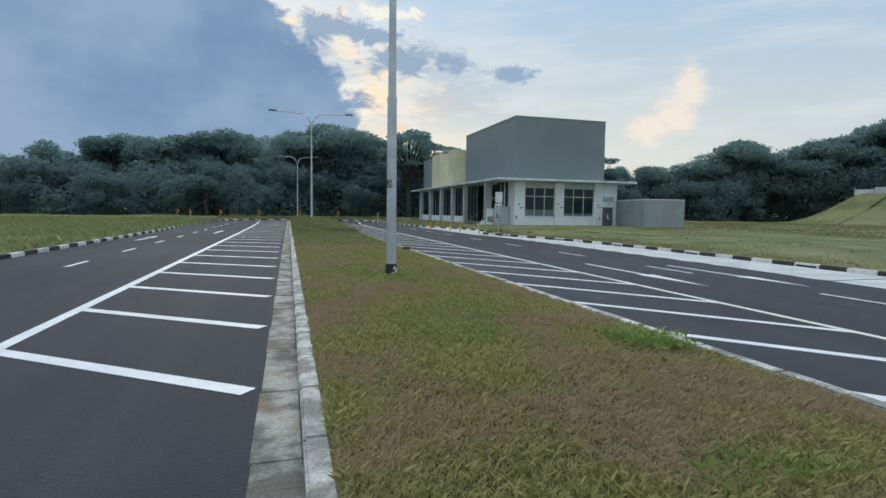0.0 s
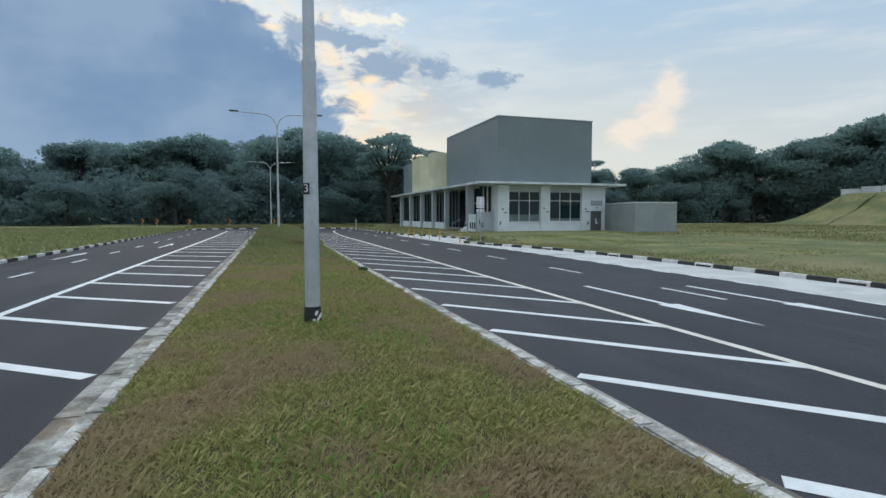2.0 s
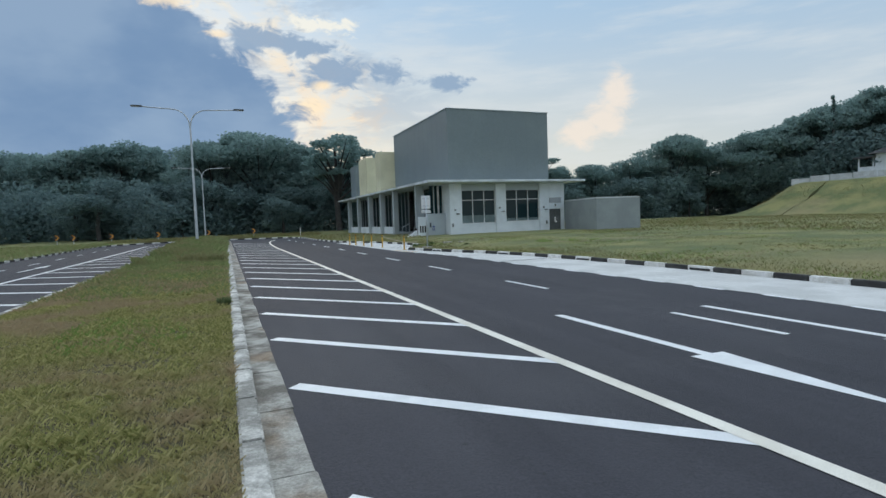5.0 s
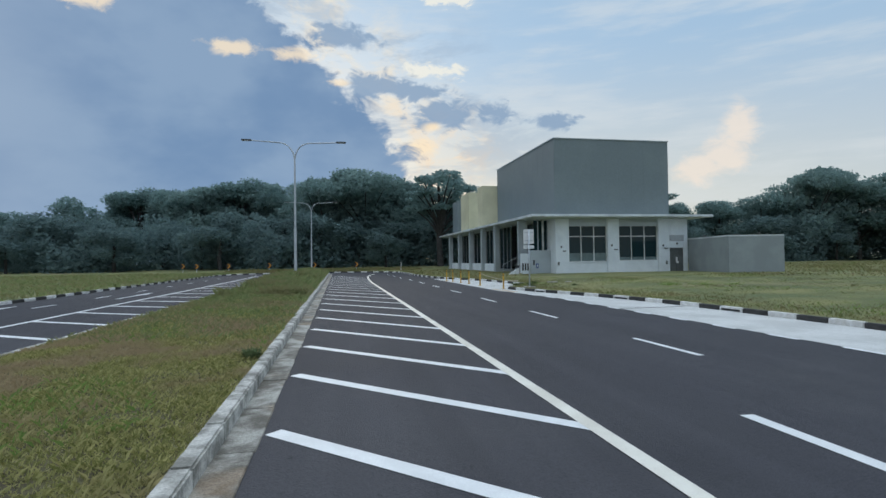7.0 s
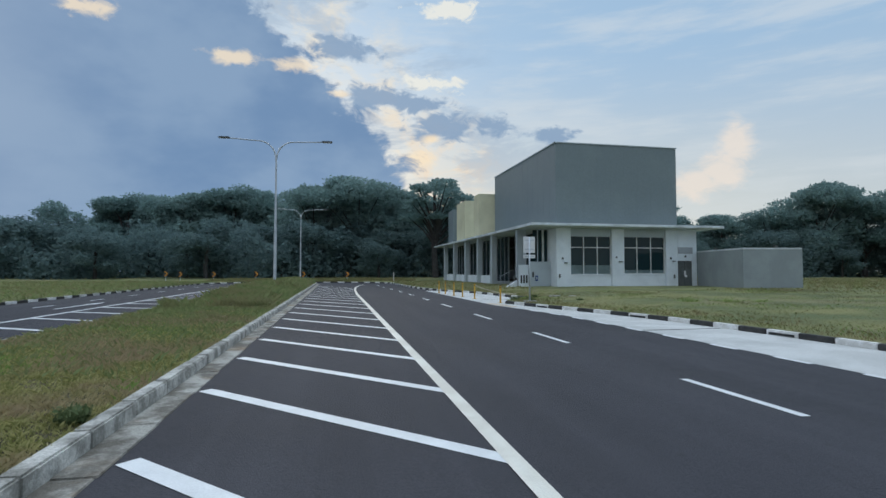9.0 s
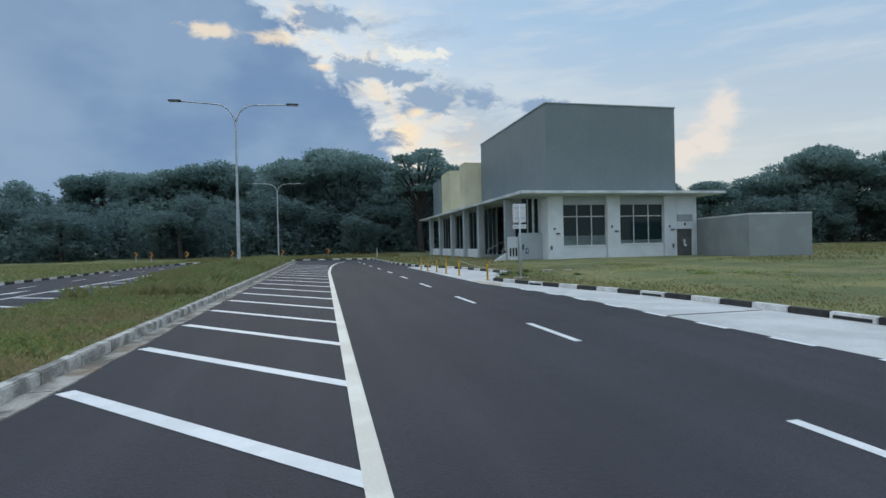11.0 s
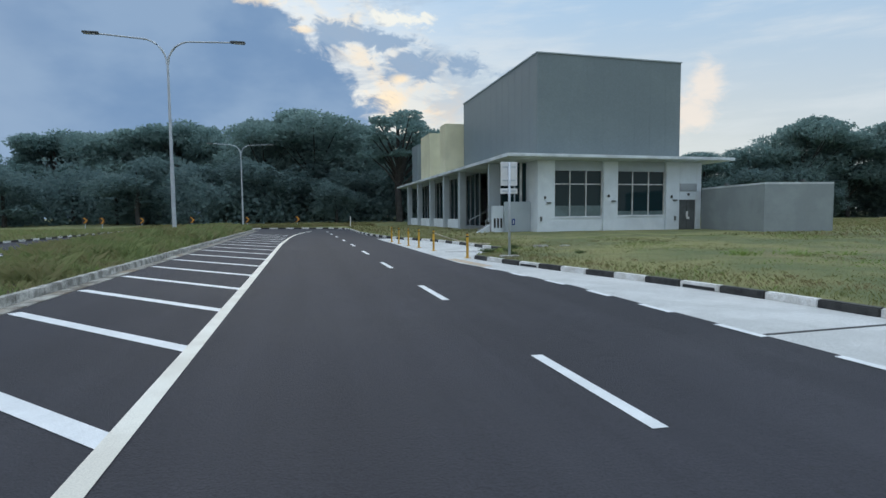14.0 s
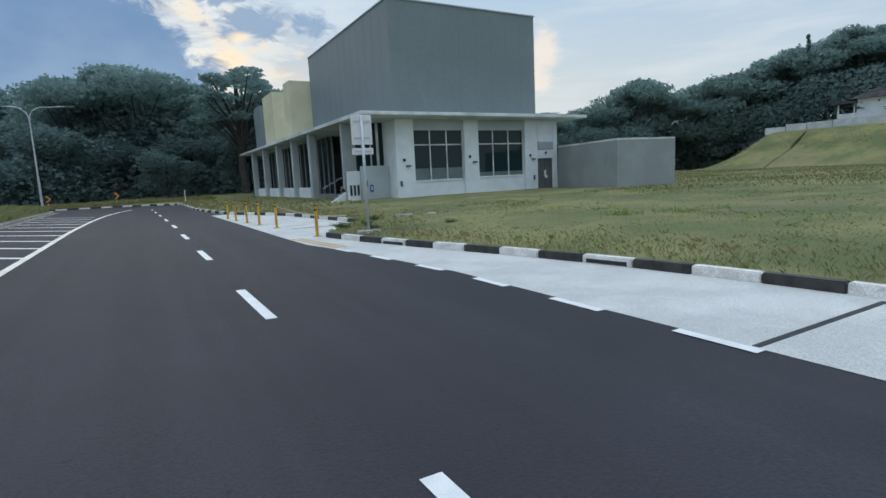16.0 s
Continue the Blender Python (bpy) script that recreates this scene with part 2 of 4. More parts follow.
M["soffit"] = material("soffit_board", (0.42, 0.43, 0.45), 0.8, None, 0.6, 30, 0.05, grain=0.2)
M["frame"] = material("window_frame_white", (0.7, 0.72, 0.73), 0.5, None, 2, 40, 0.05)
M["door"] = material("grey_door_paint", (0.13, 0.145, 0.15), 0.5, None, 1.5, 40, 0.05)
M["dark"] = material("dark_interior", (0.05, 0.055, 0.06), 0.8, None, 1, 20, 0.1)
M["film"] = material("painted_reflection", (0.15, 0.21, 0.22), 0.35, None, 1.5, 20, 0.02, grain=0.2)
M["blue"] = material("blue_sign", (0.02, 0.07, 0.3), 0.5, None, 3, 40, 0.05)
M["yellow"] = material("yellow_post_paint", (0.68, 0.4, 0.04), 0.5, (0.5, 0.28, 0.04), 4, 40, 0.1)
M["orange"] = material("orange_sign_face", (0.75, 0.33, 0.04), 0.5, None, 4, 40, 0.05)
M["rope"] = material("rope", (0.55, 0.5, 0.38), 0.9, None, 8, 60, 0.4)
M["hoarding"] = material("white_hoarding", (0.62, 0.66, 0.7), 0.6, (0.5, 0.53, 0.56), 0.8, 20, 0.1)
M["roof"] = material("dark_roof", (0.08, 0.08, 0.085), 0.8, None, 1, 20, 0.3)


def glass_material():
    m = bpy.data.materials.new("tinted_glass")
    m.use_nodes = True
    k = Nodes(m.node_tree)
    b = k.n("ShaderNodeBsdfPrincipled", Base_Color=(0.012, 0.03, 0.036, 1), Roughness=0.05, IOR=1.3)
    k.n("ShaderNodeOutputMaterial", Surface=b.outputs[0])
    return m


M["glass"] = glass_material()

# ---------------------------------------------------------------- mesh helpers


def mesh_of(bm, material_, name="mesh", smooth=False):
    me = bpy.data.meshes.new(name)
    bmesh.ops.recalc_face_normals(bm, faces=bm.faces)
    bm.to_mesh(me)
    bm.free()
    me.materials.append(M[material_])
    if smooth:
        for p in me.polygons:
            p.use_smooth = True
    return me


def part(name, bm, material_, parent=None, label="", smooth=False):
    me = mesh_of(bm, material_, name, smooth) if isinstance(bm, bmesh.types.BMesh) else bm
    ob = new(name, me)
    ob.parent = parent
    if label:
        tagged(ob, label)
    return ob


def thing(name, label, category, m=None, group="", kind=""):
    ob = new(name)
    ob.empty_display_size = 0.2
    if m is not None:
        ob.matrix_basis = m
    return tagged(ob, label, category, group, kind)


def box(x0, x1, y0, y1, z0, z1, bevel=0.0, bm=None):
    bm = bm or bmesh.new()
    vs = [bm.verts.new((x, y, z)) for x in (x0, x1) for y in (y0, y1) for z in (z0, z1)]
    fs = [(0, 1, 3, 2), (4, 6, 7, 5), (0, 4, 5, 1), (2, 3, 7, 6), (0, 2, 6, 4), (1, 5, 7, 3)]
    faces = [bm.faces.new([vs[i] for i in f]) for f in fs]
    if bevel:
        es = list({e for f in faces for e in f.edges})
        bmesh.ops.bevel(bm, geom=es, offset=bevel, segments=2, affect="EDGES")
    return bm


def tube(points, radii, sides=10, bm=None, caps=True):
    """A round bar along points."""
    bm = bm or bmesh.new()
    rings = []
    pts = [Vector(p) for p in points]
    for i, p in enumerate(pts):
        d = (pts[min(i + 1, len(pts) - 1)] - pts[max(i - 1, 0)]).normalized()
        a = d.orthogonal().normalized() if abs(d.z) < 0.95 else Vector((1, 0, 0))
        a = (a - d * a.dot(d)).normalized()
        b = d.cross(a)
        r = radii[i] if isinstance(radii, (list, tuple)) else radii
        rings.append([bm.verts.new(p + (a * math.cos(t) + b * math.sin(t)) * r) for t in (2 * math.pi * j / sides for j in range(sides))])
    for u, v in zip(rings, rings[1:]):
        for j in range(sides):
            bm.faces.new((u[j], u[(j + 1) % sides], v[(j + 1) % sides], v[j]))
    if caps:
        bm.faces.new(rings[0][::-1])
        bm.faces.new(rings[-1])
    return bm


def sheet(polygon, z, bm=None):
    bm = bm or bmesh.new()
    bm.faces.new([bm.verts.new((x, y, z)) for x, y in polygon])
    return bm


def quads_mesh(name, verts, n_corner, material_):
    """A mesh of loose faces with n_corner corners each, from a numpy array."""
    me = bpy.data.meshes.new(name)
    n = len(verts)
    me.vertices.add(n)
    me.vertices.foreach_set("co", np.asarray(verts, dtype=np.float32).ravel())
    me.loops.add(n)
    me.loops.foreach_set("vertex_index", np.arange(n, dtype=np.int32))
    f = n // n_corner
    me.polygons.add(f)
    me.polygons.foreach_set("loop_start", np.arange(0, n, n_corner, dtype=np.int32))
    me.polygons.foreach_set("loop_total", np.full(f, n_corner, dtype=np.int32))
    me.update(calc_edges=True)
    me.materials.append(M[material_])
    return me


def smooth01(v, lo, hi):
    t = min(1, max(0, (v - lo) / (hi - lo)))
    return t * t * (3 - 2 * t)


def polyline(points, step):
    """Points at even steps along a smoothed line."""
    pts = [Vector((*p, 0)) for p in points]
    out = []
    for i in range(len(pts) - 1):
        p0, p1, p2, p3 = pts[max(i - 1, 0)], pts[i], pts[i + 1], pts[min(i + 2, len(pts) - 1)]
        n = max(2, int((p2 - p1).length / 0.25))
        for j in range(n):
            t = j / n
            m1 = (p2 - p0) * 0.5
            m2 = (p3 - p1) * 0.5
            k = min(1.0, (p2 - p1).length / max(m1.length, 1e-6)), min(1.0, (p2 - p1).length / max(m2.length, 1e-6))
            m1, m2 = m1 * k[0], m2 * k[1]
            out.append((2 * t**3 - 3 * t**2 + 1) * p1 + (t**3 - 2 * t**2 + t) * m1 + (-2 * t**3 + 3 * t**2) * p2 + (t**3 - t**2) * m2)
    out.append(pts[-1])
    even, d = [out[0]], 0.0
    for a, b in zip(out, out[1:]):
        seg = (b - a).length
        while seg > 0 and d + seg >= step:
            a = a + (b - a) * ((step - d) / seg)
            even.append(a.copy())
            seg = (b - a).length
            d = 0.0
        d += seg
    return even


# ---------------------------------------------------------------- ground and roads
KERB_BAY = [(11.1, -45), (11.2, -6), (11.38, 3), (11.22, 8), (10.93, 10.4), (10.5, 12.4), (9.82, 14.9), (9.22, 17.4), (9.0, 18.8)]
KERB_FAR = [(11.2, 22.0), (10.9, 26), (10.4, 29.6), (8.9, 34), (8.0, 43), (8.0, 54), (7.4, 59), (4.5, 62.5), (0, 64), (-6, 64.2), (-10.5, 62.5), (-13.2, 57.5),
            (-13.0, 45), (-12.75, 30), (-12.5, 18), (-12.4, 5), (-12.4, -20), (-12.4, -45)]


def rise(x, y):
    """How far the field climbs to the knoll on the east side and the far edge."""
    h = 5.7 * smooth01(x, 84, 97) * smooth01(y, 65, 54)
    h += 2.5 * smooth01(x, 99, 125) * smooth01(y, 65, 54)
    h += 0.5 * smooth01(y, 70, 100)
    h += 0.12 * smooth01(x, 11, 18)
    h += 0.12 * noise.noise(Vector((x * 0.12, y * 0.12, 0))) * smooth01(abs(x), 12, 20)
    return h


def road_z(x, y=0.0):
    """Crossfall: both carriageways fall two in a hundred away from the median."""
    h = 0.16 - 0.02 * max(0.0, x) if x > -2 else 0.16 - 0.02 * max(0.0, -4.45 - x)
    return max(0.0, h) * smooth01(y, 63, 51)


def build_road():
    bm = bmesh.new()
    xs = (-13.6, -12.45, -4.45, 0.0, 4.0, 8.0, 11.6)
    ys = [-60, -20, 20, 51] + [51 + i for i in range(1, 13)] + [65]
    rows = [[bm.verts.new((x, y, road_z(x, y))) for x in xs] for y in ys]
    for u, v in zip(rows, rows[1:]):
        for j in range(len(xs) - 1):
            bm.faces.new((u[j], u[j + 1], v[j + 1], v[j]))
    return bm


def build_ground():
    bm = bmesh.new()
    n = 48
    c = bm.verts.new((0, 0, -0.06))
    ring = [bm.verts.new((900 * math.cos(2 * math.pi * i / n), 900 * math.sin(2 * math.pi * i / n), -0.06)) for i in range(n)]
    for i in range(n):
        bm.faces.new((c, ring[i], ring[(i + 1) % n]))
    ob = part("ground", bm, "field_grass")
    tagged(ob, "open grassy ground reaching to the horizon", "ground", kind="structure")
    line = polyline(KERB_BAY, 1.0) + polyline(KERB_FAR, 0.5)
    offs = [0.13, 0.6, 1.5, 3, 5, 8, 12, 17, 24, 33, 45, 58, 64, 70, 76, 82, 88, 94, 100, 108, 118, 130, 150, 200]
    bm = bmesh.new()
    rows = []
    for i, p in enumerate(line):
        a, b = line[max(i - 3, 0)], line[min(i + 3, len(line) - 1)]
        d = (b - a).normalized()
        nrm = Vector((d.y, -d.x, 0))
        if p.x > 7.5 and p.y < 50:
            nrm = Vector((1, 0, 0))
        elif p.x < -12.3 and p.y < 50:
            nrm = Vector((-1, 0, 0))
        row = []
        for o in offs:
            q = p + nrm * o
            z = 0.115 + 0.06 * smooth01(o, 0.2, 4) + rise(q.x, q.y) + (0.03 * noise.noise(q * 0.6) if o > 0.3 else 0)
            row.append(bm.verts.new((q.x, q.y, z)))
        rows.append(row)
    for u, v in zip(rows, rows[1:]):
        for j in range(len(offs) - 1):
            bm.faces.new((u[j], u[j + 1], v[j + 1], v[j]))
    ob = part("grass_verge", bm, "field_grass", smooth=True)
    tagged(ob, "rough mown grass field rising to a knoll", "grass field", kind="structure")


build_ground()

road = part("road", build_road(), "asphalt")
tagged(road, "smooth dark asphalt dual carriageway", "road", kind="structure")

bay = [(8.5, -60), (8.55, -8), (8.94, -3.0), (8.95, 12.0), (8.6, 15.2), (8.2, 17.4), (8.15, 20), (8.1, 26), (8.0, 34.5), (8.9, 34.2)]
bm = sheet(bay + [(10.5, 29.6), (11.3, 22), (9.1, 18.9), (9.35, 17.4), (9.95, 14.9), (10.63, 12.4), (11.06, 10.4), (11.35, 8), (11.5, 3), (11.32, -6), (11.2, -60)], 0.005)
pad = part("pavement", bm, "concrete")
tagged(pad, "pale concrete bay beside the road", "pavement", kind="structure")
for y in (-20, -7, 7.55, 22):
    part("joint", box(8.97 if y > -5 else 8.6, 11.15, y - 0.03, y + 0.03, 0.004, 0.0095), "joint", pad)


def strip_mark(points, width, z=0.005):
    """A painted line along points, as a thin slab."""
    bm = bmesh.new()
    pts = [Vector((*p, 0)) for p in points]
    rows = []
    for i, p in enumerate(pts):
        d = (pts[min(i + 1, len(pts) - 1)] - pts[max(i - 1, 0)]).normalized()
        s = Vector((d.y, -d.x, 0)) * width / 2
        rows.append([bm.verts.new(q + Vector((0, 0, z + road_z(q.x, q.y)))) for q in (p - s, p + s)])
    for a, b in zip(rows, rows[1:]):
        bm.faces.new((a[0], a[1], b[1], b[0]))
    return bm


# hatching beside the median, east side and west side
PITCH, EAST_PHASE, EAST_SLOPE = 2.235, -0.37, -0.97
BAR = 0.172
EAST_EDGE, WEST_EDGE = 0.0, -4.55
EAST_LINE, WEST_LINE = 2.745, -7.2


def build_markings():
    def hatch(x0, x1, y, slope):
        """One slanting bar, its median end cut square; (x0, y) is its inmost corner."""
        bm = bmesh.new()
        long = math.hypot(1, slope)
        side = 1 if x1 > x0 else -1
        cx, cy = -slope * BAR / long, side * BAR / long
        if side < 0:
            cx = slope * BAR / long
        corners = ((x0, y), (x1, y + slope * (x1 - x0)), (x1, y + cy + slope * (x1 - x0 - cx)), (x0 + cx, y + cy))
        bm.faces.new([bm.verts.new((px, py, road_z(px, py) + 0.005)) for px, py in corners])
        part("hatch_line", bm, "paint", road)

    for k in range(-7, 20):
        hatch(EAST_EDGE, EAST_LINE, PITCH * k + EAST_PHASE, EAST_SLOPE)
    for k in range(-8, 21):
        hatch(WEST_EDGE, WEST_LINE, 2.36 * k + WEST_PHASE, WEST_SLOPE)
    part("edge_line", strip_mark([(EAST_LINE, -45), (EAST_LINE, -4), (EAST_LINE, 28), (2.9, 35), (3.2, 41), (3.7, 46), (4.4, 50)], 0.15, 0.0075), "paint_cream", road)
    part("edge_line", strip_mark([(WEST_LINE, -45), (WEST_LINE, 20), (WEST_LINE - 0.1, 35), (WEST_LINE - 0.4, 50)], 0.17, 0.0075), "paint", road)
    for y in (-24.97, -19.59, -14.21, -8.83, -3.45, 1.93, 7.36, 12.7, 18.1, 23.2, 28.3, 33.4, 38.5, 43.6, 48.7):
        x = 6.02 - 0.03 * max(0, y - 12) / 10 + (0.0 if y < 30 else (y - 30) * -0.015)
        part("lane_dash", strip_mark([(x + 0.02, y - 1.85), (x, y)], 0.12), "paint", road)
    for i in range(14):
        y = -16.5 + i * 5.05
        part("lane_dash", strip_mark([(-9.75 - 0.012 * y, y), (-9.75 - 0.012 * y, y + 1.6)], 0.13), "paint", road)
    for i in range(-14, 6):
        y = 7.46 + i * 1.58
        ends = [(8.6 + 0.28 * smooth01(v, -8, -3) if v < 12 else 8.88 - (v - 12) * 0.1, v) for v in (y, y + 0.73)]
        part("bay_dash", strip_mark(ends, 0.11, 0.0095), "paint", road)
    for o in (0.0, 0.18):
        part("yellow_line", strip_mark([(8.75 - o, 16.2), (8.6 - o, 17.4), (8.42 - o, 18.9)], 0.09, 0.01), "paint_yellow", road)
    # straight-ahead arrows: shaft and slender head
    def arrow(x, y0, y1, y2):
        s = 1 if y2 > y0 else -1
        bm = strip_mark([(x, y0), (x, y1)], 0.15)
        bm.faces.new([bm.verts.new(v) for v in ((x - 0.24, y1 - s * 0.02, 0.006 + road_z(x - 0.24)), (x + 0.24, y1 - s * 0.02, 0.006 + road_z(x + 0.24)), (x, y2, 0.006 + road_z(x)))])
        part("arrow", bm, "paint", road)
    arrow(4.33, -2.8, -5.6, -7.7)
    arrow(6.97, -3.2, -6.0, -7.9)
    arrow(-11.2, 11.0, 13.6, 15.4)
    arrow(-8.6, 17.5, 20.2, 22.0)


WEST_PHASE, WEST_SLOPE = -0.65, -0.79
build_markings()

# ---------------------------------------------------------------- street lamps


def lamp_thing(m, number=False):
    t = thing("street_lamp", "galvanised steel street lamp with two curved arms", "street lamp", m, "street lamps")
    part("lower_pole", tube([(0, 0, 0), (0, 0, 3.5)], [0.101, 0.092], 16, caps=False), "galv", t, smooth=True)
    part("upper_pole", tube([(0, 0, 3.4), (0, 0, 8.5)], [0.081, 0.05], 14, caps=False), "galv", t, smooth=True)
    part("collar", tube([(0, 0, 3.44), (0, 0, 3.52)], 0.097, 16), "galv", t)
    for s in (-1, 1):
        pts = []
        for i in range(9):
            a = math.pi / 2 * i / 8
            pts.append((s * (0.02 + 1.05 * (1 - math.cos(a))), 0, 8.4 + 1.05 * math.sin(a) * 1.08))
        pts += [(s * 2.0, 0, 9.58), (s * 2.95, 0, 9.63)]
        part("arm", tube(pts, [0.05] * 6 + [0.04] * 5, 8, caps=False), "galv", t, smooth=True)
        head = part("lamp_head", box(min(s * 2.85, s * 3.55), max(s * 2.85, s * 3.55), -0.13, 0.13, 9.6, 9.7, 0.03), "door", t, "dark flat luminaire")
        part("lens", box(min(s * 3.0, s * 3.5), max(s * 3.0, s * 3.5), -0.1, 0.1, 9.588, 9.598), "white", head)
    return t


first = lamp_thing(pose(-2.34, -6.53, 0.27))
wrap = part("base_wrap", tube([(0, 0, 0.0), (0, 0, 0.14), (0, 0, 0.28)], [0.113, 0.117, 0.107], 16), "black", first, "torn black plastic wrap")
for a, z, w in ((-1.2, 0.2, 0.06), (-0.9, 0.13, 0.09), (-1.5, 0.1, 0.05), (-0.6, 0.17, 0.04), (-1.1, 0.06, 0.05)):
    bm = box(-w / 2, w / 2, -0.004, 0.004, -0.018, 0.018)
    bmesh.ops.rotate(bm, verts=bm.verts, matrix=Matrix.Rotation(a * 0.9, 3, "Y"))
    ob = part("scuff", bm, "white", wrap)
    ob.matrix_basis = Matrix.Rotation(a + math.pi / 2, 4, "Z") @ pose(0, -0.118, z)
plate = part("number_plate", box(-0.045, 0.045, -0.004, 0.004, -0.075, 0.075), "black", first, "small number plate")
plate.matrix_basis = Matrix.Rotation(radians(-38), 4, "Z") @ pose(0, -0.103, 1.85)
fc = bpy.data.curves.new("digit", "FONT")
fc.body, fc.size, fc.align_x, fc.align_y, fc.extrude = "3", 0.15, "CENTER", "CENTER", 0.001
fc.materials.append(M["white"])
digit_src = bpy.data.objects.new("digit_src", fc)
dg = new("digit", bpy.data.meshes.new_from_object(digit_src))
bpy.data.objects.remove(digit_src)
dg.parent = plate
dg.matrix_basis = pose(0, -0.006, 0, 90, 0, 0)
lamp_thing(pose(-2.33, 31.0, 0.33))
lamp_thing(pose(-2.95, 66.5, -0.1))

# ---------------------------------------------------------------- building
bld = thing("community_building", "two-storey pavilion with grey clad upper block and canopy", "building")
FY, WX0, WX1, EX0 = 32.92, 17.83, 29.8, 18.2


def build_building():
    # front wall with two window openings and a door
    part("plinth_wall", box(19.0, 22.4, FY + 0.15, FY + 0.4, -0.1, 1.2), "wall", bld)
    part("plinth_wall", box(23.45, 27.05, FY + 0.15, FY + 0.4, -0.1, 1.25), "wall", bld)
    # headers take the greyer wall colour as shade below the canopy
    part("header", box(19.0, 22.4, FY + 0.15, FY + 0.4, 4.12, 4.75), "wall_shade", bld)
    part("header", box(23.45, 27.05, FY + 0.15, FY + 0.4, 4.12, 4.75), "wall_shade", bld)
    part("pier", box(WX0, 19.0, FY, FY + 0.5, -0.1, 4.75, 0.02), "wall", bld)
    part("pier", box(22.4, 23.45, FY, FY + 0.5, -0.1, 4.75, 0.02), "wall", bld)
    # door pier built round its opening
    part("pier", box(27.05, 28.1, FY, FY + 0.5, -0.1, 4.75, 0.02), "wall", bld)
    part("pier", box(29.4, WX1, FY, FY + 0.5, -0.1, 4.75, 0.02), "wall", bld)
    part("door_header", box(28.1, 29.4, FY + 0.003, FY + 0.5, 2.28, 4.75), "wall", bld)
    d = part("door", box(28.1, 29.4, FY + 0.1, FY + 0.16, -0.02, 2.28), "door", bld, "grey painted metal door")
    part("door_seam", box(28.74, 28.76, FY + 0.09, FY + 0.1, 0.0, 2.26), "black", d)
    part("notice", box(28.7, 28.86, FY + 0.085, FY + 0.092, 1.1, 1.5), "white", d)
    part("notice", box(28.75, 28.98, FY + 0.083, FY + 0.089, 0.98, 1.14), "white", d)
    v = part("vent", box(28.1, 29.4, FY - 0.04, FY + 0.0, 2.85, 3.35), "soffit", bld, "grey louvred vent")
    for i in range(6):
        part("slat", box(28.14, 29.36, FY - 0.06, FY - 0.042, 2.88 + i * 0.078, 2.92 + i * 0.078), "wall_shade", v)
    for x0, x1, z0 in ((19.0, 22.4, 1.2), (23.45, 27.05, 1.25)):
        w = part("window", box(x0, x1, FY + 0.26, FY + 0.27, z0, 4.12), "glass", bld, "dark tinted glass window")
        for i in range(1, 3):
            x = x0 + (x1 - x0) * i / 3
            part("mullion", box(x - 0.035, x + 0.035, FY + 0.2, FY + 0.255, z0, 4.12), "frame", w)
        part("transom", box(x0, x1, FY + 0.197, FY + 0.252, 3.25, 3.32), "frame", w)
        part("transom", box(x0, x1, FY + 0.199, FY + 0.254, z0, z0 + 0.05), "frame", w)
        for x in (x0, x1 - 0.06):
            part("jamb", box(x, x + 0.06, FY + 0.198, FY + 0.253, z0, 4.12), "frame", w)
        # lighter strip low on the glass, a reflection put into its colour
        part("film", box(x0 + 0.06, x1 - 0.06, FY + 0.252, FY + 0.258, z0 + 0.05, z0 + (0.72 if x0 < 20 else 0.3)), "film", w, "lighter lower band painted as a reflection")
        part("sill", box(x0, x1, FY + 0.1, FY + 0.3, z0 - 0.05, z0 - 0.003), "wall", w)
    # small wall fittings
    for x, z in ((18.3, 2.35), (22.75, 2.45), (27.45, 2.4), (28.75, 2.55)):
        part("wall_light", box(x - 0.06, x + 0.06, FY - 0.1, FY, z, z + 0.16, 0.02), "black", bld)
    for x, z in ((18.55, 2.05), (23.1, 2.15), (27.7, 2.2)):
        part("camera_box", box(x - 0.14, x + 0.14, FY - 0.14, FY, z, z + 0.09, 0.02), "door", bld)
    for x, z in ((18.05, 0.95), (27.75, 0.9)):
        part("socket_box", box(x - 0.06, x + 0.06, FY - 0.08, FY, z, z + 0.3, 0.01), "door", bld)
    part("side_wall", box(WX1 - 0.3, WX1, FY + 0.5, 68, -0.1, 4.75), "wall", bld)
    part("back_wall", box(EX0, WX1, 68, 68.3, -0.1, 4.75), "wall", bld)
    part("interior_wall", box(21, WX1 - 0.3, 39.5, 39.8, -0.1, 4.75), "soffit", bld)
    part("floor_slab", box(EX0, WX1 - 0.3, FY + 0.5, 68, -0.1, 0.3), "soffit", bld)
    # canopy with tapering edge
    bm = bmesh.new()
    lo = [(15.45, 31.9), (31.5, 31.9), (31.5, 70.3), (15.45, 70.3)]
    a = [bm.verts.new((x, y, 4.82)) for x, y in lo]
    b = [bm.verts.new((x, y, 5.02)) for x, y in lo]
    cx = [(18.0, 33.5), (29.5, 33.5), (29.5, 68.5), (18.0, 68.5)]
    c = [bm.verts.new((x, y, 5.12)) for x, y in cx]
    d_ = [bm.verts.new((x, y, 4.72)) for x, y in cx]
    for i in range(4):
        j = (i + 1) % 4
        bm.faces.new((a[i], a[j], b[j], b[i]))
        bm.faces.new((b[i], b[j], c[j], c[i]))
        bm.faces.new((d_[i], d_[j], a[j], a[i]))
    bm.faces.new(c)
    bm.faces.new(d_[::-1])
    part("canopy", bm, "canopy", bld, "pale metal canopy roof")
    part("fascia_trim", box(15.43, 31.52, 31.87, 31.9, 4.85, 4.97), "canopy", bld)
    # upper block with standing seams
    part("upper_block", box(18.06, 28.5, 33.54, 49.3, 5.0, 11.4), "clad", bld, "plain grey clad upper storey")
    n = 9
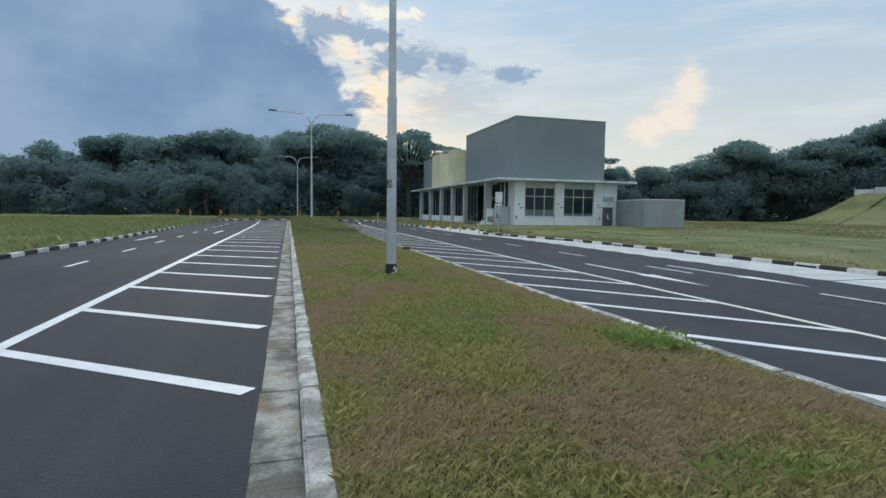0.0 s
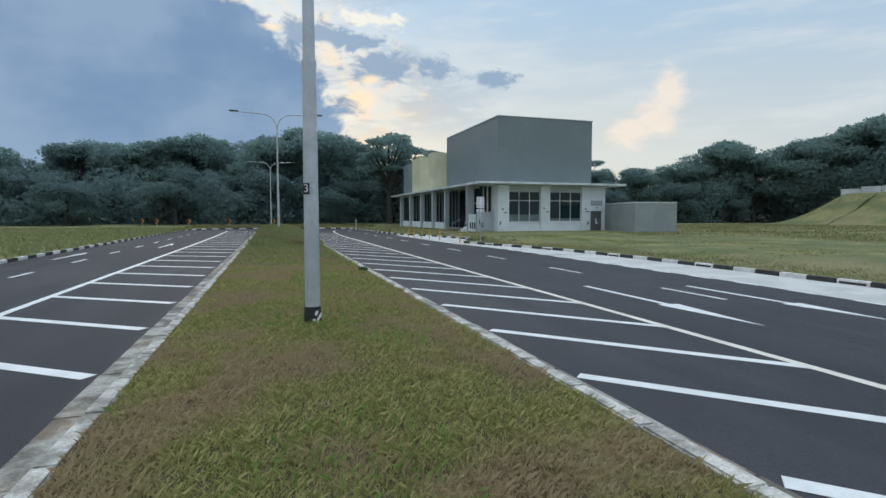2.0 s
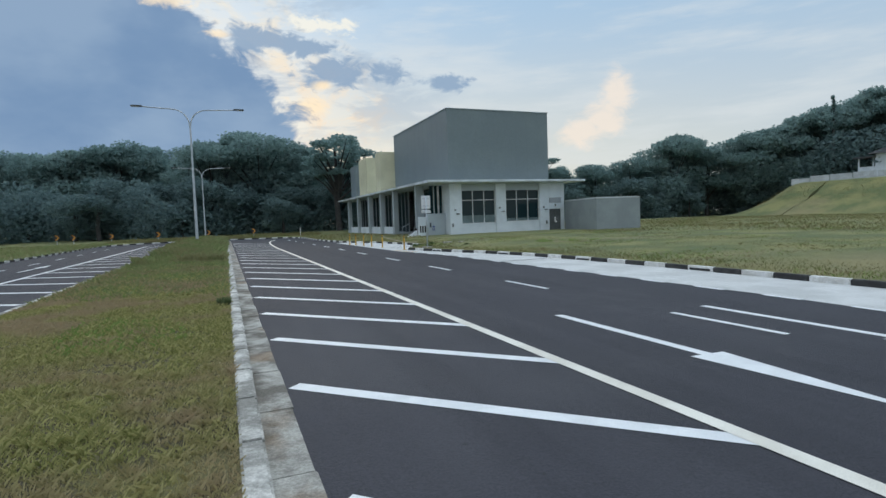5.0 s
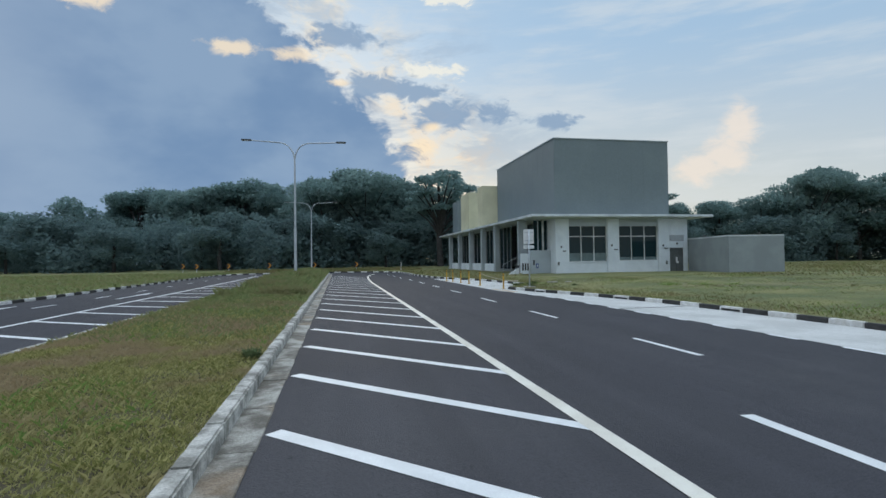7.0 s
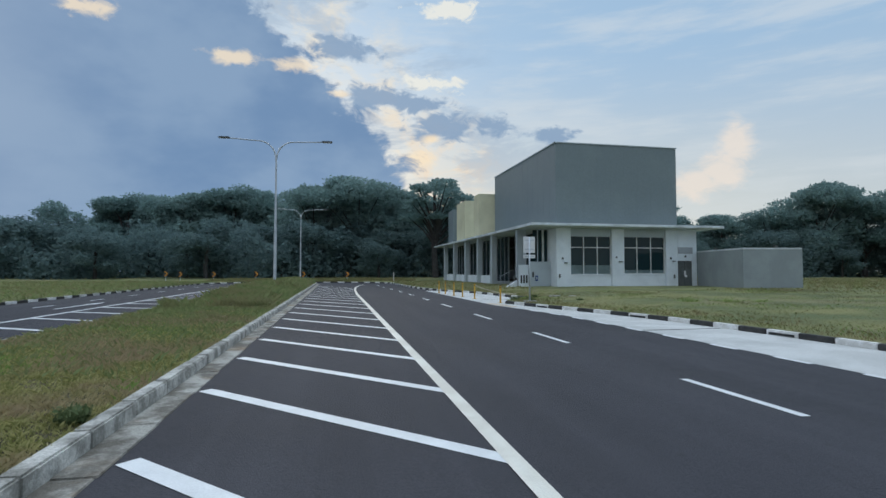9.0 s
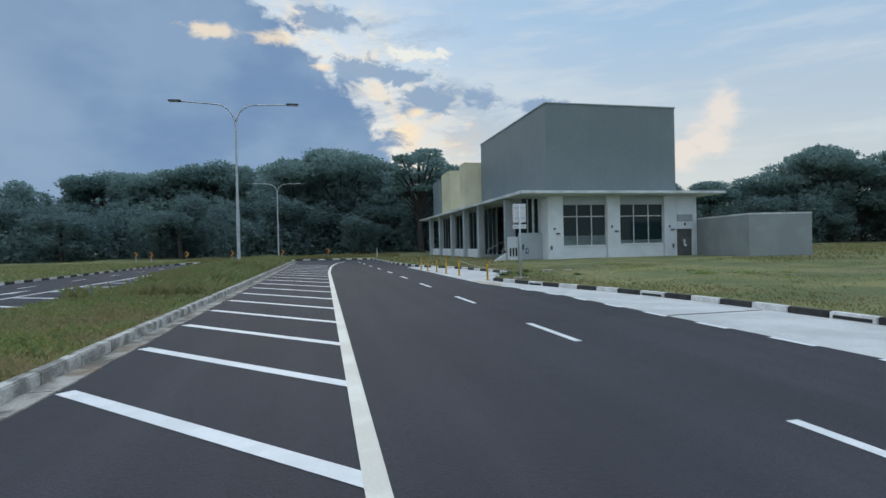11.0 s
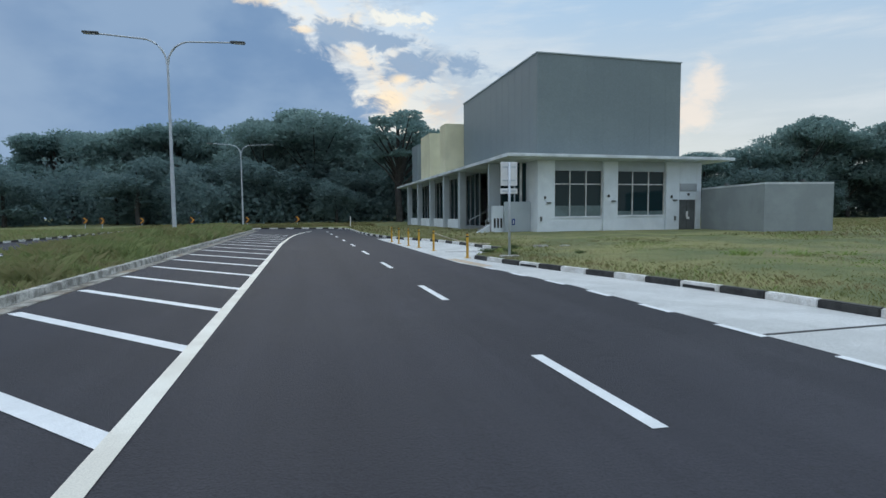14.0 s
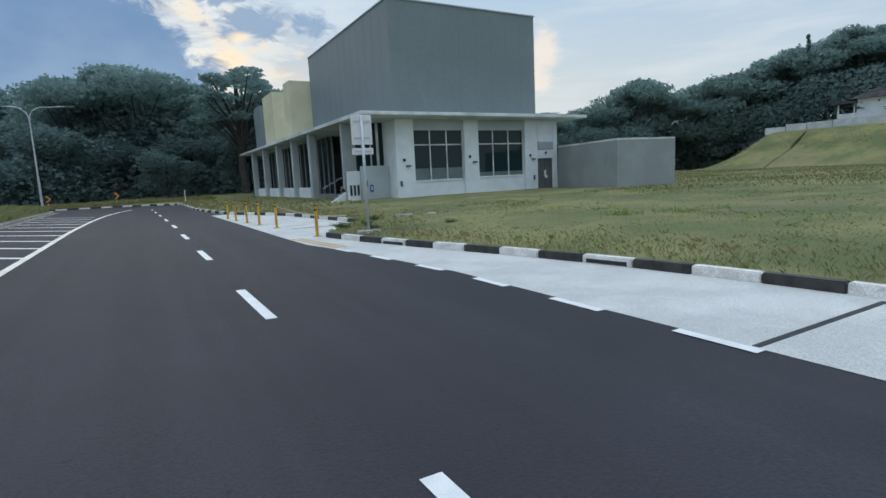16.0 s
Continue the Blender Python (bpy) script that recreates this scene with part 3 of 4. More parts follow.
    for i in range(1, n):
        x = 18.06 + (28.5 - 18.06) * i / n
        part("seam", box(x - 0.012, x + 0.012, 33.534, 33.54, 5.0, 11.35), "clad", bld)
    for i in range(1, 13):
        y = 33.54 + (49.3 - 33.54) * i / 13
        part("seam", box(18.054, 18.06, y - 0.012, y + 0.012, 5.0, 11.35), "clad", bld)
    part("coping", box(18.0, 28.56, 33.48, 49.36, 11.4, 11.47), "wall_shade", bld)
    part("stair_tower", box(16.5, 18.5, 50.0, 52.0, 4.9, 9.75), "cream", bld, "cream painted tower")
    part("stair_tower", box(16.38, 22, 55.8, 60, 4.9, 9.75), "cream", bld, "cream painted tower")
    part("rear_block", box(16.6, 22, 63, 66, 4.9, 9.5), "clad", bld)
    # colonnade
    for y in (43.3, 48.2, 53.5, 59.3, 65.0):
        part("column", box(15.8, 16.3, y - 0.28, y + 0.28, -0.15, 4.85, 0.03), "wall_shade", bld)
    ys = (43.3, 48.2, 53.5, 59.3, 65.0)
    for y0, y1 in zip(ys, ys[1:]):
        part("dado_wall", box(16.1, 16.3, y0 + 0.28, y1 - 0.28, -0.15, 1.05), "wall", bld)
        g = part("window", box(17.6, 17.63, y0, y1, 0.1, 4.8), "glass", bld, "tall dark glazed screen")
        for i in range(4):
            y = y0 + (y1 - y0) * i / 4
            part("mullion", box(17.5, 17.59, y - 0.03, y + 0.03, 0.1, 4.8), "soffit", g)
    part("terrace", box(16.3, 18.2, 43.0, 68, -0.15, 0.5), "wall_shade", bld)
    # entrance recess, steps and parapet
    # recess back coloured near black in place of the interior's shade
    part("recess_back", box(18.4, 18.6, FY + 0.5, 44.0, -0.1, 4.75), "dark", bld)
    g = part("entrance_glazing", box(18.3, 18.33, 36.2, 43.0, 1.0, 4.6), "glass", bld, "dark glazed entrance screen")
    for y in (36.2, 38.4, 40.6, 42.8):
        part("mullion", box(18.2, 18.29, y, y + 0.08, 1.0, 4.7), "frame", g)
    part("transom", box(18.21, 18.285, 36.2, 43, 3.1, 3.2), "frame", g)
    part("post", box(17.35, 17.5, 34.6, 34.75, 2.1, 4.75), "frame", bld)
    part("post", box(16.95, 17.03, 34.6, 34.75, 2.1, 4.75), "wall_shade", bld)
    part("sash", box(17.03, 17.35, 34.62, 34.7, 2.1, 2.2), "frame", bld)
    part("pier_return", box(17.84, 18.1, FY + 0.5, 36.0, -0.1, 4.74), "wall", bld)
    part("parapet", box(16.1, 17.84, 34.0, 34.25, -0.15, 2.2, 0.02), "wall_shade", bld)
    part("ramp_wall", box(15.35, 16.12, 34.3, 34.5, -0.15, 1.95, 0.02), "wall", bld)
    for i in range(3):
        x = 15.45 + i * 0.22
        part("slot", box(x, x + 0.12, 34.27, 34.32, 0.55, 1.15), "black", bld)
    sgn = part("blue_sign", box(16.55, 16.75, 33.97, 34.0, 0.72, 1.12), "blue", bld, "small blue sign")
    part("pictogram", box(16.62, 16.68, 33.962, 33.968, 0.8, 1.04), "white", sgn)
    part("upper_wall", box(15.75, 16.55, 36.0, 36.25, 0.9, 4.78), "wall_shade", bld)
    part("clerestory", box(16.6, 16.95, 34.66, 34.69, 2.1, 4.7), "glass", bld)
    part("clerestory", box(17.5, 17.8, 34.66, 34.69, 2.1, 4.7), "glass", bld)
    part("sash_pane", box(17.04, 17.34, 34.66, 34.68, 2.2, 4.7), "glass", bld)
    part("slot", box(16.3, 16.42, 33.985, 33.999, 1.0, 1.4), "black", bld)
    bm = bmesh.new()
    q = [bm.verts.new(v) for v in ((14.3, 34.9, -0.1), (15.4, 34.9, -0.1), (15.4, 34.9, 0.75), (14.3, 34.9, 0.12))]
    r_ = [bm.verts.new(v.co + Vector((0, 0.2, 0))) for v in q]
    for f in (q, r_[::-1]):
        bm.faces.new(f)
    for i in range(4):
        bm.faces.new((q[i], r_[i], r_[(i + 1) % 4], q[(i + 1) % 4]))
    part("stair_stringer", bm, "wall", bld)
    for i in range(6):
        part("step", box(15.5 + i * 0.3, 18.2, 36.0, 39.5, -0.15 + i * 0.17, 0.02 + i * 0.17), "soffit", bld)
    for y in (36.0, 39.6):
        bm = tube([(15.5, y, 0.1), (15.5, y, 1.0), (17.6, y, 2.0), (17.6, y, 1.0)], 0.03, 8)
        part("handrail", bm, "galv", bld)


build_building()
yard = thing("yard_wall", "plain grey rendered yard wall beside the building", "wall")
YC, YR, YB = Vector((28.55, 26.6, 0)), Vector((32.6, 25.9, 0)), Vector((29.9, 33.0, 0))


def wall_run(a, b, z1, thick, mat, parent, name):
    d = (b - a).normalized()
    s = Vector((d.y, -d.x, 0)) * thick
    bm = bmesh.new()
    v = [bm.verts.new(p + Vector((0, 0, z))) for z in (-0.1, z1) for p in (a, b, b - s, a - s)]
    for f in ((0, 1, 2, 3), (4, 7, 6, 5), (0, 4, 5, 1), (1, 5, 6, 2), (2, 6, 7, 3), (3, 7, 4, 0)):
        bm.faces.new([v[i] for i in f])
    return part(name, bm, mat, parent)


wall_run(YB, YC, 2.95, 0.2, "yard_render", yard, "panel")
wall_run(YC, YR, 2.95, 0.2, "yard_render", yard, "panel")
wall_run(YR, YR + Vector((1.2, 7, 0)), 2.95, 0.2, "yard_render", yard, "panel")
for a, b in ((YB, YC), (YC, YR)):
    c = wall_run(a + Vector((0, 0, 3.06)), b + Vector((0, 0, 3.06)), 0.0, 0.24, "canopy", yard, "coping")
for q in (YC + (YB - YC) * 0.55, YC + (YR - YC) * 0.55):
    part("floodlight", box(q.x - 0.12, q.x + 0.12, q.y - 0.05, q.y + 0.1, 3.06, 3.22, 0.02), "door", yard)

# ---------------------------------------------------------------- road furniture
sign = thing("road_sign", "back of grey metal twin-panel sign on a post", "road sign", pose(9.87, 17.7, 0.14, 0, 0, -6))
part("post", tube([(0, 0, 0), (0, 0, 2.85)], 0.038, 12), "galv", sign, smooth=True)
part("panel", box(-0.26, -0.015, 0.04, 0.05, 2.14, 2.86, 0.004), "white", sign)
part("panel", box(0.015, 0.26, 0.04, 0.05, 2.14, 2.86, 0.004), "white", sign)
part("small_panel", box(-0.27, 0.27, 0.042, 0.052, 1.9, 2.06, 0.004), "white", sign)
for z in (2.3, 2.7, 1.98):
    part("bracket", box(-0.2, 0.2, 0.02, 0.04, z - 0.02, z + 0.02), "galv", sign)
part("footing", box(-0.28, 0.28, -0.2, 0.2, -0.06, 0.03, 0.02), "kerb", sign, "pale concrete footing")

bollards = ((8.95, 19.05), (8.75, 22.9), (8.6, 25.0), (8.45, 26.6), (8.35, 28.6), (8.25, 30.2))
bol = thing("bollard", "slim yellow painted steel bollard on the concrete", "bollard", pose(*bollards[0], 0.005), "bollards by the bay")
part("post", tube([(0, 0, 0), (0, 0, 0.78), (0, 0, 0.8)], [0.042, 0.042, 0.03], 14), "yellow", bol)
part("cap", tube([(0, 0, 0.8), (0, 0, 0.83)], [0.046, 0.036], 14), "black", bol, "black cap")
part("band", tube([(0, 0, 0.68), (0, 0, 0.72)], 0.0435, 14), "black", bol)
part("base_plate", box(-0.1, 0.1, -0.1, 0.1, 0, 0.015, 0.004), "yellow", bol)
for x, y in bollards[1:]:
    copy_thing(bol, pose(x, y, 0.005))
a, b = Vector((*bollards[1], 0.72)), Vector((*bollards[0], 0.72))
c = Vector((11.0, 22.6, 0.25))
rope = part("rope", tube([a + (c - a) * t + Vector((0, 0, -0.5 * t * (1 - t))) for t in (i / 12 for i in range(13))], 0.022, 6), "rope")
tagged(rope, "slack pale rope tied to a yellow bollard", "rope")

chev = thing("chevron_sign", "small black and orange chevron board on a post", "road sign", pose(-20.5, 71.5, 0.2), "chevron signs round the bend")
part("post", tube([(0, 0.05, 0), (0, 0.05, 1.15)], 0.035, 8), "galv", chev)
brd = part("board", box(-0.3, 0.3, 0, 0.02, 0.55, 1.25, 0.004), "black", chev)
bm = bmesh.new()
for s in (1, -1):
    bm.faces.new([bm.verts.new(v) for v in ((0.12, -0.006, 0.9), (-0.2, -0.006, 0.9 + s * 0.31), (0.0, -0.006, 0.9 + s * 0.31), (0.28, -0.006, 0.9))])
part("arrow", bm, "orange", brd)
for x, y in ((-18.6, 71), (-14.2, 69.8), (-8.7, 68.6), (-2.6, 67.3), (3.0, 65.8)):
    copy_thing(chev, pose(x, y, 0.15))
mk = part("marker_post", tube([(8.9, 64, 0.0), (8.9, 64, 1.3)], 0.05, 8), "white")
tagged(mk, "slim white marker post in the grass", "post")

# ---------------------------------------------------------------- knoll: hoarding and house
hoard = thing("hoarding", "low white sheet hoarding on the knoll", "fence")
hp = [(97.5, 57), (100.5, 52), (101.5, 45), (102, 36), (102, 26), (101, 14), (99, 2)]
for (x0, y0), (x1, y1) in zip(hp, hp[1:]):
    n = max(1, int(math.hypot(x1 - x0, y1 - y0) / 2.4))
    for i in range(n):
        p, q = (Vector((x0 + (x1 - x0) * t, y0 + (y1 - y0) * t, 0)) for t in (i / n, (i + 1) / n))
        p.z = q.z = rise(*((p + q) / 2).to_2d()) + 0.2
        wall_run(p, p + (q - p) * 0.97, 1.15, 0.06, "hoarding", hoard, "panel")
house = thing("house", "white walled house with dark roof on the knoll", "house", pose(108, 42, 6.1, 0, 0, 8))
part("wall", box(-4, 4, -9, 5, -1, 4.2), "wall", house)
part("porch_wall", box(-4, 3, 5, 7.5, -1, 2.0), "wall", house)
part("porch_roof", box(-4.6, 3.5, 4.9, 8, 3.5, 3.75), "roof", house)
for y in (5.2, 7.3):
    part("porch_post", box(-4, -3.8, y, y + 0.2, 2.0, 3.5), "wall", house)
for y in (-7, -3.5):
    w = part("window", box(-4.03, -4.0, y, y + 1.6, 1.2, 2.8), "glass", house)
    part("frame", box(-4.06, -4.031, y + 0.75, y + 0.85, 1.2, 2.8), "frame", w)
bm = bmesh.new()
v = [bm.verts.new(p) for p in ((-4.8, -10, 4.1), (4.8, -10, 4.1), (4.8, 6, 4.1), (-4.8, 6, 4.1), (0, -6, 6.4), (0, 2, 6.4))]
for f in ((0, 1, 4), (1, 2, 5, 4), (2, 3, 5), (3, 0, 4, 5), (3, 2, 1, 0)):
    bm.faces.new([v[i] for i in f])
part("roof", bm, "roof", house)

# ---------------------------------------------------------------- trees
rng = np.random.default_rng(7)


def leaf_quads(centres, size, flat=0.5):
    """Small leaf sprays round given centres: each one a bent diamond of four corners."""
    n = len(centres)
    d = rng.normal(size=(n, 3))
    d[:, 2] *= flat
    d /= np.linalg.norm(d, axis=1)[:, None]
    e = rng.normal(size=(n, 3))
    e -= (e * d).sum(1)[:, None] * d
    e /= np.linalg.norm(e, axis=1)[:, None]
    s = size * rng.uniform(0.6, 1.5, n)[:, None]
    w = s * rng.uniform(0.35, 0.7, n)[:, None]
    quad = np.stack([centres - d * s, centres + e * w, centres + d * s, centres - e * w], 1)
    quad[:, 1:3, 2] -= (s * 0.2)
    return quad.reshape(-1, 3)


def blob(c, r, n, shell=0.55):
    """Leaf centres in a flattened, uneven clump."""
    u = rng.normal(size=(n, 3))
    u /= np.linalg.norm(u, axis=1)[:, None]
    u *= (shell + (1 - shell) * rng.random(n) ** 0.5)[:, None]
    u += rng.normal(scale=0.12, size=(n, 3))
    return np.array(c) + u * np.array(r)


def tree_meshes(kind, seed):
    """Trunk, limb and crown meshes of one tree 16 m high."""
    r = random.Random(seed)
    limbs, clumps = [], []
    if kind == "spreading":
        for i in range(9):
            a = i * 2.4 + r.uniform(-0.4, 0.4)
            R, z = r.uniform(2.5, 6.5), r.uniform(9.5, 14)
            limbs.append([(0, 0, 5.5), (R * 0.4 * math.cos(a), R * 0.4 * math.sin(a), z * 0.72), (R * math.cos(a), R * math.sin(a), z)])
            clumps.append(((R * math.cos(a), R * math.sin(a), z + 0.6), (r.uniform(2.2, 3.4), r.uniform(2.2, 3.4), r.uniform(0.9, 1.5)), 800))
        for i in range(5):
            a = r.uniform(0, 6.3)
            clumps.append(((2 * math.cos(a), 2 * math.sin(a), r.uniform(13.5, 15)), (2.6, 2.6, 1.1), 800))
        for i in range(20):
            a, R = r.uniform(0, 6.3), r.uniform(2.0, 5.5)
            clumps.append(((R * math.cos(a), R * math.sin(a), r.uniform(3.5, 11.5)), (2.6, 2.6, 1.9), 480))
        trunk = [(0, 0, -0.5), (0.2, 0.1, 3), (0, 0, 6), (0.3, -0.2, 10)]
    elif kind == "round":
        for i in range(22):
            a, z = r.uniform(0, 6.3), r.uniform(3, 14.6)
            R = 4.6 * math.sqrt(max(0.05, 1 - ((z - 8) / 7.4) ** 2)) * r.uniform(0.55, 1.05)
            clumps.append(((R * math.cos(a), R * math.sin(a), z), (r.uniform(1.7, 2.9), r.uniform(1.7, 2.9), r.uniform(1.4, 2.3)), 900))
            if i % 3 == 0:
                limbs.append([(0, 0, 4), (R * 0.5 * math.cos(a), R * 0.5 * math.sin(a), z * 0.8), (R * math.cos(a), R * math.sin(a), z)])
        trunk = [(0, 0, -0.5), (-0.2, 0.1, 4), (0.1, 0, 8), (0, 0.2, 13)]
    elif kind == "thicket":
        for i in range(13):
            a, z = r.uniform(0, 6.3), r.uniform(2, 14.6)
            R = 5.0 * math.sqrt(max(0.05, 1 - ((z - 7.5) / 8) ** 2)) * r.uniform(0.4, 1.0)
            clumps.append(((R * math.cos(a), R * math.sin(a), z), (r.uniform(2.0, 3.2), r.uniform(2.0, 3.2), r.uniform(1.8, 2.8)), 420))
        limbs.append([(0, 0, 4), (1, 0.5, 8), (2, 1, 11)])
        trunk = [(0, 0, -0.5), (-0.2, 0.1, 4), (0.1, 0, 8), (0, 0.2, 13)]
    elif kind == "open":
        for i in range(30):
            a = i * 2.4
            R, z = r.uniform(1.0, 6.0), r.uniform(8.5, 15.2)
            limbs.append([(0, 0, z * 0.55), (R * 0.5 * math.cos(a), R * 0.5 * math.sin(a), z * 0.82), (R * 1.1 * math.cos(a), R * 1.1 * math.sin(a), z + 0.3)])
            clumps.append(((R * math.cos(a), R * math.sin(a), z + 0.3), (r.uniform(0.9, 1.8), r.uniform(0.9, 1.8), r.uniform(0.35, 0.6)), 190))
        trunk = [(0, 0, -0.5), (0.2, 0.1, 5), (-0.1, 0.2, 9), (0.3, 0, 13.5)]
    else:
        for i in range(16):
            z = 5 + i * 0.7
            R = max(0.25, (16.5 - z) * 0.17)
            a = i * 2.4
            limbs.append([(0, 0, z - 0.3), (R * math.cos(a), R * math.sin(a), z)])
            clumps.append(((R * 0.6 * math.cos(a), R * 0.6 * math.sin(a), z), (R, R, 0.35), 90))
        trunk = [(0, 0, -0.5), (0, 0, 6), (0.1, 0, 11), (0, 0, 16)]
    tb = tube(trunk, [0.45, 0.34, 0.25, 0.12], 8)
    lb = bmesh.new()
    for l in limbs:
        tube(l, [0.16, 0.1, 0.04][-len(l):], 5, lb)
    pts = np.concatenate([blob(*c) for c in clumps])
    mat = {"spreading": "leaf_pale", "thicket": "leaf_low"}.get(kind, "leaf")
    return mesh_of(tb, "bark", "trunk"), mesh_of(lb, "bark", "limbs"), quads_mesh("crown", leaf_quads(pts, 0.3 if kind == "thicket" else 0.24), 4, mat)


KINDS = {}
for kind, seeds in (("spreading", (1, 2, 3)), ("round", (4, 5, 6)), ("thicket", (11, 12, 13)), ("open", (7,)), ("conifer", (8,))):
    KINDS[kind] = [tree_meshes(kind, s) for s in seeds]
LABELS = {"thicket": "low bushy dark tree at the forest edge", "spreading": "tall spreading rain tree with flat layered crown", "round": "dense dark green broadleaf tree at the forest edge",
          "open": "tall tree with sparse open branches", "conifer": "slim pointed conifer above the wood"}


def plant(kind, x, y, top, wide=1.0, i=0):
    base = rise(x, y)
    s = (top - base) / 15.6
    tr, lb, cr = KINDS[kind][i % len(KINDS[kind])]
    t = thing("tree", LABELS[kind], "tree", Matrix.Translation((x, y, base)) @ Matrix.Rotation(i * 2.1, 4, "Z") @ Matrix.Diagonal((s * wide, s * wide, s, 1)), "forest edge trees")
    part("trunk", tr, "", t)
    tagged(part("branchwork", lb, "", t), kind="stuff")
    part("crown", cr, "", t)


SKYLINE = [("round", -120, 88, 14, 1.5), ("round", -104, 92, 17, 1.4), ("round", -90, 98, 13, 1.4), ("round", -78, 92, 9.5, 1.4), ("round", -66, 98, 10.0, 1.4), ("round", -56, 95, 10.5, 1.3),
           ("round", -50, 108, 14.0, 1.2), ("round", -41.6, 119, 17.2, 1.2), ("round", -33, 116, 16.9, 1.2), ("spreading", -26, 114, 17.4, 1.2), ("round", -19, 112, 18.5, 1.1), ("round", -12, 112, 18.0, 0.9),
           ("round", -6, 108, 15.5, 0.9), ("spreading", -2.5, 98, 17.0, 1.0), ("spreading", 5.7, 96, 18.6, 1.15), ("spreading", 13, 99, 17.3, 1.0), ("open", 17.5, 80, 17.0, 1.2), ("open", 22, 84, 16.4, 1.0), ("round", 13, 95, 12.5, 1.0),
           ("round", 21, 92, 10.5, 1.0), ("round", 28, 96, 13, 1.2), ("round", 36, 95, 13, 1.2), ("spreading", 47, 92, 14.8, 1.0), ("open", 55, 88, 14.5, 1.0), ("open", 61, 86, 14.0, 1.0), ("round", 66, 86, 11.5, 1.1),
           ("round", 74, 84, 12, 1.2), ("round", 82, 82, 13.0, 1.2), ("spreading", 91, 79, 17.6, 0.95), ("round", 99, 77, 15.2, 1.1), ("spreading", 106, 70, 18, 1.0), ("spreading", 112, 62, 21.0, 1.0),
           ("spreading", 118, 54, 23.5, 1.0), ("spreading", 122, 46, 24.5, 1.0), ("spreading", 125, 37, 26.0, 1.0), ("spreading", 126, 26, 27.0, 1.0), ("spreading", 126, 14, 27, 1.0), ("spreading", 124, 0, 27, 1.0), ("conifer", 108, 56, 22.2, 0.8)]
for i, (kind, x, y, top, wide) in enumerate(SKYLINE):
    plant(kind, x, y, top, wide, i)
# a second rank closes the gaps between the crowns
for i, (a, b) in enumerate(zip(SKYLINE, SKYLINE[1:-1])):
    if "open" not in (a[0], b[0]):
        plant("round", (a[1] + b[1]) / 2, (a[2] + b[2]) / 2 + 7, min(a[3], b[3]) - 0.9, 1.25, i + 50)
j = 100
for i in range(64):
    x = -125 + i * 3.7
    y = 86 + 9 * math.sin(i * 1.7) - max(0, x - 60) * 0.25 + max(0, -x - 20) * 0.02
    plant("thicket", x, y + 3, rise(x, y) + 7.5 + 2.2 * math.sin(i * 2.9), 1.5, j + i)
# trees behind the walk close the place
for i in range(14):
    plant("thicket", -110 + i * 14, -95 - 8 * math.sin(i), 13 + 3 * math.sin(i * 2.2), 1.6, i)

n = 125000
ux = rng.uniform(-150, 130, n)
uy = 82 + rng.uniform(0, 16, n) - np.maximum(0, ux - 60) * 0.25 + 4 * np.sin(ux * 0.21)
uz = rng.random(n) ** 1.3 * (6.5 + 1.8 * np.sin(ux * 0.37) + 1.2 * np.sin(ux * 0.83))
hz = np.array([rise(a, b) for a, b in zip(ux, uy)])
kx, ky = rng.uniform(103, 124, 30000), rng.uniform(-5, 74, 30000)
kz = np.array([rise(a, b) for a, b in zip(kx, ky)]) + rng.random(30000) * 9
ux, uy, uz, hz = np.concatenate([ux, kx]), np.concatenate([uy, ky]), np.concatenate([uz, kz]), np.concatenate([hz, kx * 0])
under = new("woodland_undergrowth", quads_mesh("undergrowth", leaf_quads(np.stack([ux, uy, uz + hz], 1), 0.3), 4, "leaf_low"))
tagged(under, "dense dark undergrowth at the forest edge", "undergrowth", kind="stuff")

# ---------------------------------------------------------------- median
med_l, med_r = -4.09, -0.42


def crown_z(x, y):
    u = (x - med_l) / (med_r - med_l)
    return 0.275 + (0.05 + 0.3 * smooth01(y, 10, 28) * smooth01(y, 52, 46)) * 4 * max(0, u * (1 - u)) + 0.02 * noise.noise(Vector((x * 1.5, y * 1.5, 0))) * min(1, 6 * max(0, u * (1 - u)))


def build_median():
    bm = bmesh.new()
    rows = []
    ys = [-45 + 1.5 * i for i in range(64)]
    for y in ys:
        row = []
        for i in range(9):
            x = med_l + (med_r - med_l) * i / 8
            row.append(bm.verts.new((x, y, crown_z(x, y))))
        rows.append(row)
    for u, v in zip(rows, rows[1:]):
        for j in range(8):
            bm.faces.new((u[j], u[j + 1], v[j + 1], v[j]))
    ob = part("median", bm, "soil_grass", smooth=True)
    tagged(ob, "patchy worn grass strip between carriageways", "median", kind="structure")


build_median()


